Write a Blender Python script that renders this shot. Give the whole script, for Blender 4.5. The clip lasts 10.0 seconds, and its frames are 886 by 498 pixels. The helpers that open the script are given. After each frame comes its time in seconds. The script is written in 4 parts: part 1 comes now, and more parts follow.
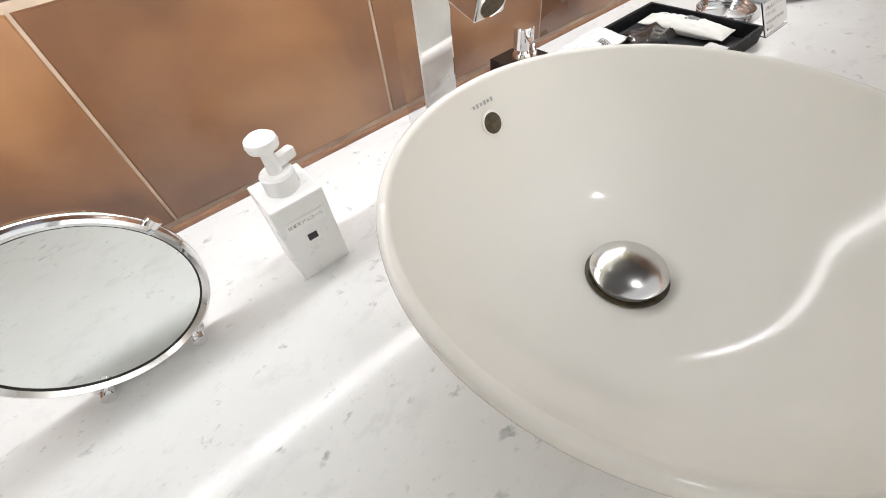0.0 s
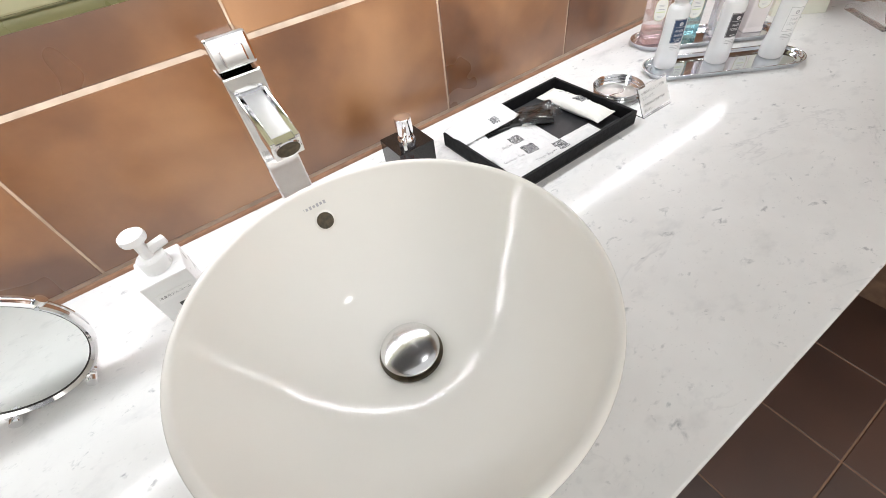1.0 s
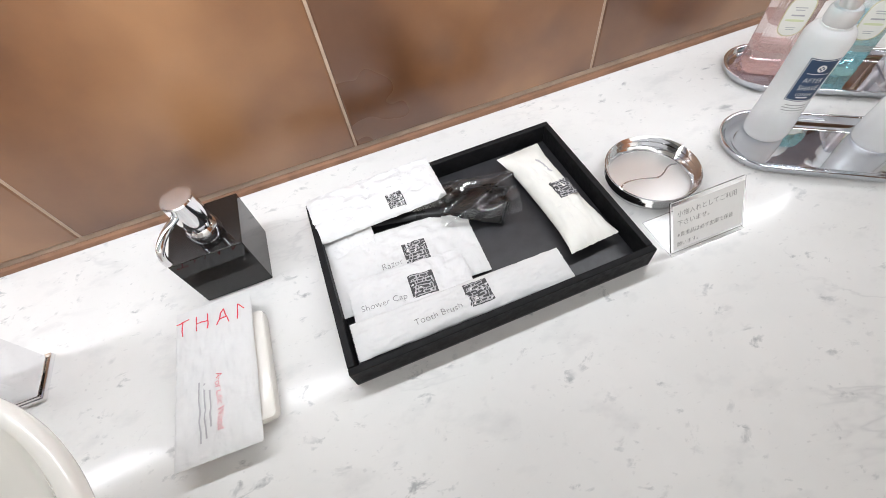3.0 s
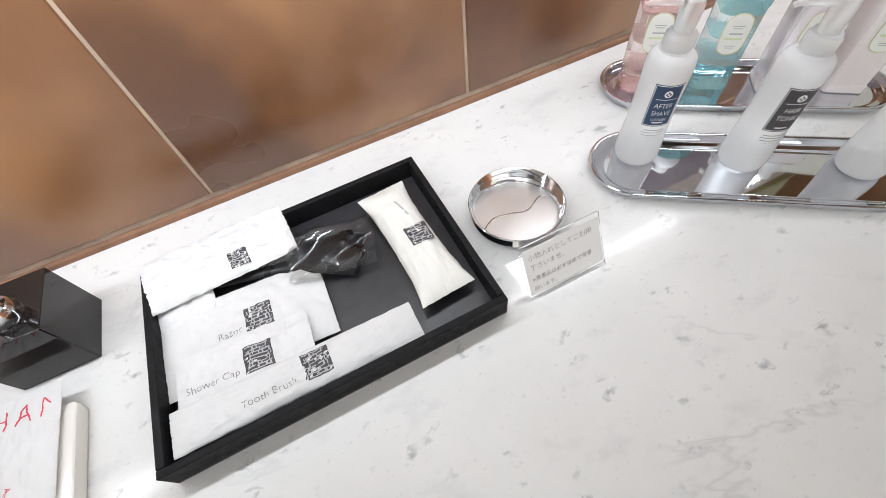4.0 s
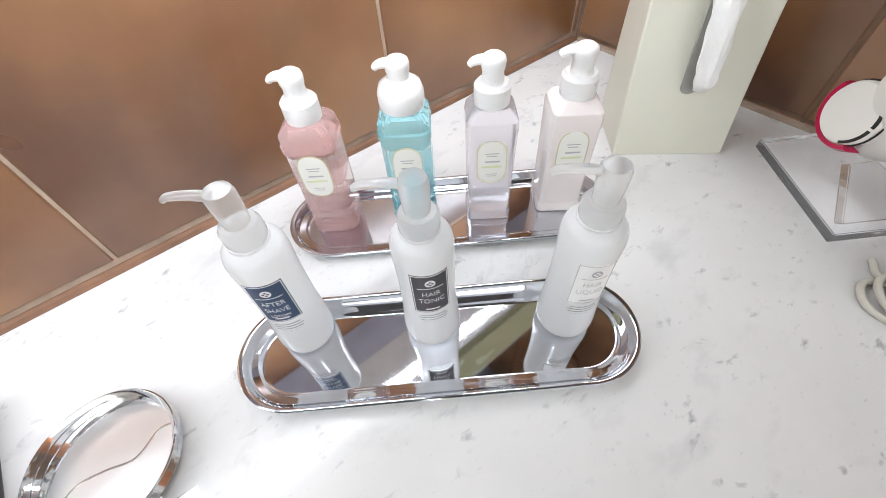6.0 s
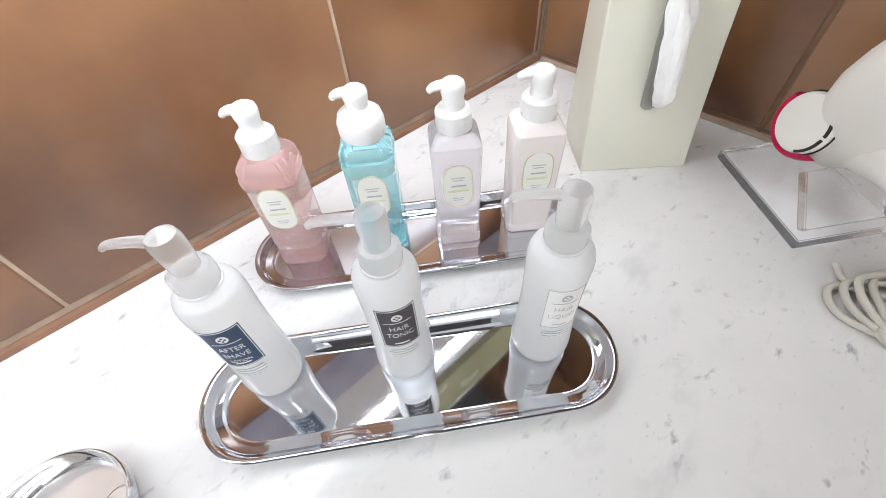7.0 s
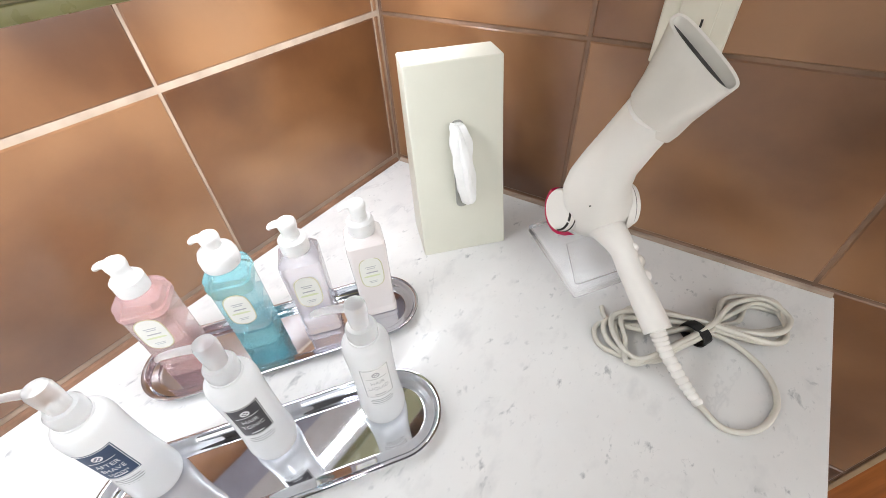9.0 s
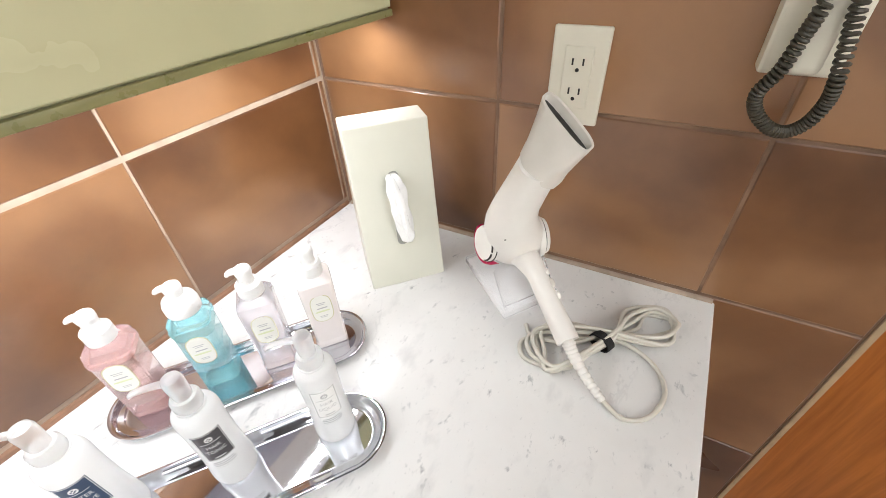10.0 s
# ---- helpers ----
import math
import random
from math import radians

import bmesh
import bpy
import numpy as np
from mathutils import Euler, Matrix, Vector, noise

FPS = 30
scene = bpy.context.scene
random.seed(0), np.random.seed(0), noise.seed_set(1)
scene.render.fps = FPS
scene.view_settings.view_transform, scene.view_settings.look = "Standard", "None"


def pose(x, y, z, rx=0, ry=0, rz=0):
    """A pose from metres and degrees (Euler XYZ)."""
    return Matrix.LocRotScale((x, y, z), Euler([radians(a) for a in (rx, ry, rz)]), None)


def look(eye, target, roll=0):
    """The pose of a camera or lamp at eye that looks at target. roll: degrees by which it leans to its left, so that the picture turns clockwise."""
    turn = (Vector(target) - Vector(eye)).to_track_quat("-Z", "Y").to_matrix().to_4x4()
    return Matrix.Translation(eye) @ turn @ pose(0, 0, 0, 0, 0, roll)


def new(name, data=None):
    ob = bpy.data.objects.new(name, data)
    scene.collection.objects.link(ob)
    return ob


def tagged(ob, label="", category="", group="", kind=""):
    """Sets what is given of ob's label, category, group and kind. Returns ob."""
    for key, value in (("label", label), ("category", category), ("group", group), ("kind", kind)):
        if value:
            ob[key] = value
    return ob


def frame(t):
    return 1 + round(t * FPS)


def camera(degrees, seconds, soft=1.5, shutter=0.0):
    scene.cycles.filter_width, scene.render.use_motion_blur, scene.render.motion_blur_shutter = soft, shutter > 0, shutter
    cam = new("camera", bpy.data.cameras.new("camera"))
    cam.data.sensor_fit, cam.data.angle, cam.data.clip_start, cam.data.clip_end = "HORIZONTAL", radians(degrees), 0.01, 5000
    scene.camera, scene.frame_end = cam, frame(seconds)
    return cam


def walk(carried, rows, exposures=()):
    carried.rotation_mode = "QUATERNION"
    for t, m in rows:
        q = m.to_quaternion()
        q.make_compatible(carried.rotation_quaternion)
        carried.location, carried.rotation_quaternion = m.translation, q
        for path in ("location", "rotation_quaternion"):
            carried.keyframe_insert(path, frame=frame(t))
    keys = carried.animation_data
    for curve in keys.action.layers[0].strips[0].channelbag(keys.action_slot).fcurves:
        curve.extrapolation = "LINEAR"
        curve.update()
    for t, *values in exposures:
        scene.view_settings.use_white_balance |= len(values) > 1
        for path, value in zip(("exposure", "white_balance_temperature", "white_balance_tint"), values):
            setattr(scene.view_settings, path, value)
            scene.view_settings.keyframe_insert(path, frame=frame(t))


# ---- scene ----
cam = camera(94.6, 10.0, soft=0.92)
PATH = [
    (0, (-0.616, -0.514, 1.138), (0.112, 0.596, -0.358), -8.5),
    (0.5, (-0.539, -0.607, 1.223), (0.160, 0.519, -0.275), -8.9),
    (1, (-0.430, -0.657, 1.245), (0.221, 0.528, -0.229), -9.4),
    (1.5, (-0.309, -0.626, 1.234), (0.294, 0.569, -0.251), -8.1),
    (2, (-0.170, -0.576, 1.216), (0.289, 0.628, -0.315), -7.8),
    (2.2, (-0.118, -0.54, 1.205), (0.264, 0.65, -0.357), -8.2),
    (3.3, (0.013, -0.398, 1.137), (0.252, 0.682, -0.529), -10.1),
    (3.5, (0.029, -0.395, 1.132), (0.29, 0.67, -0.54), -10.1),
    (4, (0.127, -0.41, 1.142), (0.481, 0.647, -0.518), -9.4),
    (4.5, (0.26, -0.42, 1.149), (0.73, 0.637, -0.483), -7.7),
    (5, (0.344, -0.408, 1.137), (0.931, 0.645, -0.459), -6.2),
    (5.5, (0.408, -0.396, 1.117), (1.075, 0.632, -0.464), -5.0),
    (7, (0.457, -0.39, 1.112), (1.284, 0.608, -0.412), -4.5),
    (7.5, (0.47, -0.405, 1.122), (1.371, 0.598, -0.355), -4.4),
    (8, (0.485, -0.433, 1.145), (1.458, 0.554, -0.296), -4.9),
    (8.5, (0.495, -0.466, 1.177), (1.567, 0.477, -0.224), -4.1),
    (9, (0.494, -0.498, 1.207), (1.657, 0.406, -0.146), -3.6),
    (9.5, (0.487, -0.532, 1.233), (1.734, 0.341, -0.064), -3.3),
    (10, (0.473, -0.561, 1.26), (1.799, 0.258, 0.007), -3.0),
]
EXPOSURES = [(0, 0.06, 6250, 10), (1.2, 0.24, 6100, 10), (2.0, 0.12, 6050, 10), (3.5, 0.0, 6100, 10), (5.5, 0.22, 5950, 10), (8, 0.36, 5950, 10), (9, 0.48, 6000, 10), (10, 0.66, 6150, 10)]
walk(cam, [(t, look(eye, target, roll)) for t, eye, target, roll in PATH], EXPOSURES)

# ---------------------------------------------------------------- light
world = bpy.data.worlds.new("world")
scene.world = world
world.use_nodes = True
world.node_tree.nodes["Background"].inputs[0].default_value = (0.9, 0.93, 1.0, 1)
world.node_tree.nodes["Background"].inputs[1].default_value = 0.15


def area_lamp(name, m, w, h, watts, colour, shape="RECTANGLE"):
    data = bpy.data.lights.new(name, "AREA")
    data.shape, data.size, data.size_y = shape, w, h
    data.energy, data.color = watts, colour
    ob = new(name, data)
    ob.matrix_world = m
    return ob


# two tubes under the mirror cabinet, turned slightly to the wall, two added fill lamps, one washing the opposite wall
# and one a broad panel overhead, and one small downlight
area_lamp("tube_light", pose(-0.40, -0.130, 1.152, 8), 1.28, 0.018, 3.1, (1.0, 0.99, 0.975))
area_lamp("tube_light", pose(0.63, -0.136, 1.152, 12), 0.70, 0.016, 1.45, (1.0, 0.99, 0.975))
# next two are unseen fill lamps, added for soft room light
area_lamp("wall_wash_fill", pose(-0.2, -1.55, 2.05, -62), 3.0, 0.14, 50.0, (1.0, 0.99, 0.97))
area_lamp("overhead_fill", pose(0.15, -1.50, 2.392), 3.2, 1.3, 7.0, (1.0, 0.985, 0.96))
area_lamp("downlight", pose(0.10, -0.70, 2.385), 0.05, 0.05, 1.4, (1.0, 0.98, 0.95), "DISK")


# ---------------------------------------------------------------- materials
def rgb(r, g, b):
    return (r, g, b, 1)


class Mat:
    """A small builder of node materials round one Principled shader."""

    def __init__(self, name, colour, rough=0.5, metal=0.0, **more):
        self.m = bpy.data.materials.new(name)
        self.m.use_nodes = True
        self.t = self.m.node_tree
        self.p = self.t.nodes["Principled BSDF"]
        self.set(Base_Color=rgb(*colour), Roughness=rough, Metallic=metal, **more)
        self.where = self.t.nodes.new("ShaderNodeTexCoord").outputs["Object"]

    def set(self, **more):
        for k, v in more.items():
            self.p.inputs[k.replace("_", " ")].default_value = v
        return self

    def link(self, a, b):
        self.t.links.new(a, b)
        return self

    def node(self, kind, **more):
        n = self.t.nodes.new(kind)
        for k, v in more.items():
            n.inputs[k.replace("_", " ")].default_value = v
        return n

    def stretch(self, scale, turn=(0, 0, 0), move=None):
        n = self.node("ShaderNodeMapping", Scale=scale, Rotation=turn)
        self.link(self.where, n.inputs["Vector"])
        if move is not None:
            self.link(move, n.inputs["Location"])
        return n.outputs["Vector"]

    def noise(self, scale, detail=4, rough=0.55, vec=None, distortion=0.0):
        n = self.node("ShaderNodeTexNoise", Scale=scale, Detail=detail, Roughness=rough, Distortion=distortion)
        self.link(vec or self.where, n.inputs["Vector"])
        return n.outputs["Fac"]

    def ramp(self, fac, stops, kind="LINEAR"):
        n = self.t.nodes.new("ShaderNodeValToRGB")
        n.color_ramp.interpolation = kind
        e = n.color_ramp.elements
        while len(e) < len(stops):
            e.new(0.5)
        for el, (at, c) in zip(e, stops):
            el.position, el.color = at, (c, c, c, 1) if isinstance(c, (int, float)) else rgb(*c)
        self.link(fac, n.inputs["Fac"])
        return n.outputs["Color"]

    def mix(self, fac, a, b, kind="MIX"):
        n = self.t.nodes.new("ShaderNodeMix")
        n.data_type, n.blend_type = "RGBA", kind
        for slot, v in ((0, fac), (6, a), (7, b)):
            if isinstance(v, (int, float)):
                n.inputs[slot].default_value = v
            elif isinstance(v, tuple):
                n.inputs[slot].default_value = rgb(*v)
            else:
                self.link(v, n.inputs[slot])
        return n.outputs[2]

    def bump(self, height, strength=0.2, distance=0.001):
        n = self.node("ShaderNodeBump", Strength=strength, Distance=distance)
        self.link(height, n.inputs["Height"])
        return self.link(n.outputs["Normal"], self.p.inputs["Normal"])

    def colour(self, c):
        return self.link(c, self.p.inputs["Base Color"])

    def rough(self, c):
        return self.link(c, self.p.inputs["Roughness"])


def make_marble():
    k = Mat("marble", (0.8, 0.79, 0.77), 0.1, Specular_IOR_Level=0.21)
    turn = (0, 0, radians(52))
    along = k.stretch((1, 1, 1), turn)
    longer = k.stretch((0.55, 1, 1), turn)
    cloud = k.ramp(k.noise(5, 5, 0.6, along), [(0.35, (0.71, 0.705, 0.69)), (0.65, (0.78, 0.775, 0.76))])
    specks = k.ramp(k.noise(70, 5, 0.62, longer, 0.4), [(0.595, 0), (0.69, 0.95)])
    rare = k.ramp(k.noise(20, 3, 0.6, along), [(0.47, 0), (0.58, 1)])
    c = k.mix(k.mix(1.0, specks, rare, "MULTIPLY"), cloud, (0.40, 0.41, 0.415))
    fine = k.ramp(k.noise(260, 2, 0.5, longer), [(0.66, 0), (0.78, 0.3)])
    c = k.mix(fine, c, (0.36, 0.36, 0.37))
    dots = k.ramp(k.noise(85, 3, 0.55, k.stretch((0.75, 1, 1), turn), 0.3), [(0.64, 0), (0.75, 0.9)])
    c = k.mix(k.mix(1.0, dots, rare, "MULTIPLY"), c, (0.46, 0.47, 0.475))
    blur = k.ramp(k.noise(30, 4, 0.6, longer), [(0.56, 0), (0.76, 0.35)])
    c = k.mix(blur, c, (0.44, 0.445, 0.45))
    wave = k.noise(3.1, 6, 0.62, k.stretch((0.7, 1.3, 1), (0, 0, radians(20))), 0.6)
    vein = k.ramp(wave, [(0.490, 0), (0.5, 0.3), (0.510, 0)])
    thin = k.ramp(k.noise(6, 2, 0.5), [(0.5, 0), (0.65, 1)])
    c = k.mix(k.mix(1.0, vein, thin, "MULTIPLY"), c, (0.40, 0.40, 0.41))
    k.colour(c).rough(k.ramp(k.noise(40), [(0.3, 0.12), (0.7, 0.17)]))
    return k.m


def make_tile(name, low, mid, high, rough, cloud=3.2):
    k = Mat(name, mid, rough, Coat_Weight=0.5, Coat_Roughness=0.28, Specular_IOR_Level=0.8)
    info = k.t.nodes.new("ShaderNodeObjectInfo")
    shift = k.node("ShaderNodeVectorMath")
    shift.operation = "SCALE"
    k.link(info.outputs["Random"], shift.inputs[0])
    shift.inputs["Scale"].default_value = 37.0
    vec = k.stretch((1, 1, 1), move=shift.outputs[0])
    big = k.noise(cloud, 3, 0.46, vec, 0.25)
    c = k.ramp(big, [(0.36, low), (0.50, mid), (0.63, high)], "EASE")
    fine = k.noise(55, 4, 0.6, vec)
    c = k.mix(0.07, c, k.ramp(fine, [(0.3, low), (0.7, high)]))
    tone = k.node("ShaderNodeHueSaturation")
    k.link(k.ramp(info.outputs["Random"], [(0, 0.92), (1, 1.08)]), tone.inputs["Value"]).link(c, tone.inputs["Color"])
    k.colour(tone.outputs[0]).rough(k.ramp(big, [(0.3, rough * 0.9), (0.7, rough * 1.1)]))
    k.bump(k.noise(11, 3, 0.5, vec), 0.16, 0.002)
    return k.m


def make_plain(name, colour, rough=0.5, metal=0.0, var=0.05, scale=30, bump=0.0, **more):
    k = Mat(name, colour, rough, metal, **more)
    lo, hi = tuple(v * (1 - var) for v in colour), tuple(min(1, v * (1 + var)) for v in colour)
    n = k.noise(scale, 4)
    k.colour(k.ramp(n, [(0.35, lo), (0.65, hi)]))
    k.rough(k.ramp(k.noise(scale * 2.3), [(0.3, rough * 0.85), (0.7, min(1, rough * 1.15))]))
    if bump:
        k.bump(k.noise(scale * 3), bump, 0.001)
    return k.m


def make_clear(name, colour, rough=0.03, ior=1.47):
    return Mat(name, colour, rough, 0, Transmission_Weight=1.0, IOR=ior).m


def make_wood():
    k = Mat("orange_wood", (0.3, 0.1, 0.02), 0.32)
    grain = k.noise(14, 6, 0.6, k.stretch((6, 6, 0.35)), 0.4)
    k.colour(k.ramp(grain, [(0.3, (0.30, 0.09, 0.014)), (0.7, (0.46, 0.155, 0.028))])).bump(grain, 0.1)
    return k.m


def make_paper(name, colour, crease=0.5):
    k = Mat(name, colour, 0.55, Subsurface_Weight=0.0)
    lo = tuple(v * 0.95 for v in colour)
    k.colour(k.ramp(k.noise(45, 4), [(0.3, lo), (0.7, colour)]))
    k.bump(k.noise(24, 3, 0.5, None, 1.2), crease * 0.8, 0.006)
    return k.m


MARBLE = make_marble()
TILE = make_tile("terracotta_tile", (0.090, 0.033, 0.010), (0.180, 0.078, 0.028), (0.30, 0.150, 0.064), 0.30, 3.4)
FLOOR_TILE = make_tile("brown_floor_tile", (0.026, 0.010, 0.005), (0.038, 0.015, 0.007), (0.055, 0.022, 0.011), 0.5)
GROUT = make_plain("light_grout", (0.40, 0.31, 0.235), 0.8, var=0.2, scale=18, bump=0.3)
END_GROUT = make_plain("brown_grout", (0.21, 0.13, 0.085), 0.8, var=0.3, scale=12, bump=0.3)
FLOOR_GROUT = make_plain("floor_grout", (0.24, 0.15, 0.10), 0.9, var=0.15)
SEALANT = make_plain("brown_sealant", (0.22, 0.115, 0.066), 0.5, var=0.2, scale=25)
CERAMIC = make_plain("ceramic", (0.78, 0.758, 0.708), 0.10, var=0.012, scale=4, Specular_IOR_Level=0.27)
CHROME = make_plain("chrome", (0.83, 0.83, 0.84), 0.06, 1.0, var=0.03, scale=60)
STEEL = make_plain("polished_steel", (0.64, 0.66, 0.70), 0.045, 1.0, var=0.03, scale=45)
SATIN = make_plain("satin_chrome", (0.92, 0.92, 0.92), 0.38, 1.0, var=0.02, scale=60)
DULL_STEEL = make_plain("worn_steel", (0.72, 0.715, 0.71), 0.21, 1.0, var=0.03, scale=6)
TIN = make_plain("bright_tin", (0.72, 0.725, 0.735), 0.09, 1.0, var=0.06, scale=30)
TIN_FLOOR = make_plain("worn_tin", (0.82, 0.805, 0.785), 0.33, 1.0, var=0.03, scale=8)
MIRROR = Mat("mirror", (0.86, 0.88, 0.87), 0.012, 1.0).m
WHITE = make_plain("white_plastic", (0.76, 0.76, 0.75), 0.3, var=0.015)
WARM_WHITE = make_plain("warm_white_plastic", (0.80, 0.775, 0.73), 0.36, var=0.02, scale=12)
GREY_PLASTIC = make_plain("grey_beige_plastic", (0.66, 0.625, 0.57), 0.4, var=0.03)
CREAM = make_plain("cream_lacquer", (0.67, 0.665, 0.57), 0.38, var=0.02, scale=14)
IVORY = make_plain("ivory_plate", (0.74, 0.71, 0.60), 0.35, var=0.02)
OLIVE = make_plain("olive_lacquer", (0.53, 0.515, 0.32), 0.25, var=0.05, scale=5)
OLIVE_EDGE = make_plain("olive_edge", (0.24, 0.23, 0.10), 0.3, var=0.06)
RECESS_TINT = make_plain("recess_tint_board", (0.52, 0.55, 0.66), 0.5, var=0.08, scale=12)
BLACK = make_plain("black_card", (0.009, 0.009, 0.010), 0.55, var=0.2, scale=70, bump=0.15, Specular_IOR_Level=0.15)
COMB_BLACK = make_plain("comb_plastic", (0.010, 0.010, 0.010), 0.3, var=0.15, Specular_IOR_Level=0.25)
TRAY_FLOOR = make_plain("tray_liner", (0.03, 0.03, 0.033), 0.38, var=0.15, scale=70)
GLOSS_BLACK = make_plain("gloss_black", (0.008, 0.007, 0.007), 0.07, var=0.1)
# brown for the drain stain and for shade in the drain gap and openings
STAIN_SHADE = make_plain("stain_shade_brown", (0.065, 0.048, 0.024), 0.5, var=0.45, scale=160)
DARK = make_plain("dark_hole", (0.02, 0.018, 0.015), 0.7, var=0.2)
PAPER = make_paper("white_paper", (0.67, 0.67, 0.665), 0.7)
FILM = make_paper("white_film", (0.69, 0.69, 0.69), 1.0)
PUFFY = make_paper("cream_sachet", (0.75, 0.745, 0.70), 0.3)
TISSUE = make_paper("tissue", (0.86, 0.86, 0.85), 0.7)
INK = make_plain("ink", (0.03, 0.03, 0.032), 0.6, var=0.1)
MARK_INK = make_plain("mark_ink", (0.055, 0.055, 0.058), 0.6, var=0.3, scale=90)
SOFT_INK = make_plain("soft_ink", (0.20, 0.20, 0.20), 0.6, var=0.1)
PALE_INK = make_plain("pale_ink", (0.42, 0.42, 0.43), 0.6, var=0.1)
RED_INK = make_plain("red_ink", (0.66, 0.045, 0.075), 0.6, var=0.1)
WHITE_INK = make_plain("white_ink", (0.8, 0.8, 0.8), 0.6, var=0.05)
NAVY = make_plain("navy_label", (0.022, 0.05, 0.11), 0.45, var=0.1)
CHARCOAL = make_plain("charcoal_label", (0.045, 0.042, 0.047), 0.45, var=0.1)
PALE_LABEL = make_plain("pale_label", (0.80, 0.80, 0.79), 0.45, var=0.02)
GOLD = make_plain("pale_gold", (0.55, 0.52, 0.33), 0.4, var=0.06)
CREAM_LABEL = make_plain("cream_label", (0.77, 0.77, 0.715), 0.45, var=0.02)
SLOT_SHADE = make_plain("slot_shade", (0.34, 0.34, 0.31), 0.7, var=0.08)
LIME_INK = make_plain("lime_ink", (0.62, 0.66, 0.42), 0.5, var=0.06)
PINK_GLASS = make_plain("pink_clear", (1.0, 0.915, 0.905), 0.02, var=0.01, Transmission_Weight=0.78, IOR=1.18)
BLUE_GLASS = make_plain("blue_clear", (0.90, 0.985, 1.0), 0.02, var=0.01, Transmission_Weight=0.80, IOR=1.18)
AQUA = make_plain("aqua_glass", (0.55, 0.93, 1.0), 0.03, var=0.01, Transmission_Weight=0.82, IOR=1.2)
ROSE = make_plain("rose_glass", (1.0, 0.77, 0.765), 0.03, var=0.01, Transmission_Weight=0.77, IOR=1.2)
CLEAR = make_clear("acrylic", (1.0, 1.0, 1.0), 0.05, 1.22)
STAND_CLEAR = make_plain("thick_acrylic", (0.985, 0.985, 0.985), 0.03, var=0.005, Transmission_Weight=0.95, IOR=1.19)
LILAC = make_plain("lilac_milky", (0.93, 0.90, 0.94), 0.10, var=0.01, Transmission_Weight=0.72, IOR=1.4)
BLUSH = make_plain("blush_milky", (0.87, 0.81, 0.79), 0.12, var=0.01, Transmission_Weight=0.12, IOR=1.45)
FROST = make_plain("frosted_bottle", (0.94, 0.95, 0.95), 0.48, var=0.006, Transmission_Weight=0.52, IOR=1.12, Coat_Weight=0.5, Coat_Roughness=0.12)
FROST_PUMP = make_plain("frosted_pump", (0.96, 0.97, 0.97), 0.34, var=0.006, Transmission_Weight=0.86, IOR=1.12, Coat_Weight=0.4, Coat_Roughness=0.12)
FOIL = make_clear("crinkled_film", (1.0, 1.0, 1.0), 0.05, 1.55)
RED = make_plain("crimson", (0.42, 0.008, 0.06), 0.2, var=0.05)
CABLE = make_plain("cable_sheath", (0.62, 0.59, 0.52), 0.45, var=0.04)
VELCRO = make_plain("black_velcro", (0.012, 0.012, 0.012), 0.9, var=0.3, scale=400, bump=0.6)
CORD = make_plain("dark_cord", (0.055, 0.048, 0.032), 0.45, var=0.15)
PAINT = make_plain("beige_wall_paint", (0.74, 0.72, 0.67), 0.7, var=0.05, scale=3)
CEIL = make_plain("ceiling_paint", (0.16, 0.16, 0.165), 0.8, var=0.03, scale=3)
WOOD = make_wood()
BRASS_TRIM = make_plain("pale_trim", (0.45, 0.33, 0.2), 0.4, var=0.1)


# ---------------------------------------------------------------- mesh helpers
def finish(bm, name, mat, angle=38):
    bmesh.ops.recalc_face_normals(bm, faces=bm.faces)
    # a broad flat face keeps its own normal beside narrow bevels
    bm.edges.index_update()
    crisp = []
    for e in bm.edges:
        if len(e.link_faces) == 2:
            a, b = (f.calc_area() for f in e.link_faces)
            if max(a, b) > 12 * min(a, b) and e.calc_face_angle(0) > 0.12:
                crisp.append(e.index)
    me = bpy.data.meshes.new(name)
    bm.to_mesh(me)
    bm.free()
    me.materials.append(mat)
    me.shade_smooth()
    me.set_sharp_from_angle(angle=radians(angle))
    for i in crisp:
        me.edges[i].use_edge_sharp = True
    return me


def part(name, bm, mat, parent=None, label="", m=None, angle=38):
    me = bm if isinstance(bm, bpy.types.Mesh) else finish(bm, name, mat, angle)
    ob = new(name, me)
    if parent:
        ob.parent = parent
    if m is not None:
        ob.matrix_basis = m
    if label:
        ob["label"] = label
    return ob


def thing(name, m, label, category, group="", kind=""):
    ob = new(name)
    ob.empty_display_size = 0.02
    ob.matrix_world = m
    return tagged(ob, label, category, group, kind)


def box(x0, x1, y0, y1, z0, z1, bevel=0.0, seg=2, bm=None):
    bm = bm or bmesh.new()
    made = bmesh.ops.create_cube(bm, size=1.0, matrix=Matrix.LocRotScale(((x0 + x1) / 2, (y0 + y1) / 2, (z0 + z1) / 2), None, (x1 - x0, y1 - y0, z1 - z0)))
    if bevel:
        edges = {e for v in made["verts"] for e in v.link_edges}
        bmesh.ops.bevel(bm, geom=list(edges), offset=bevel, segments=seg, affect="EDGES", profile=0.5)
    return bm


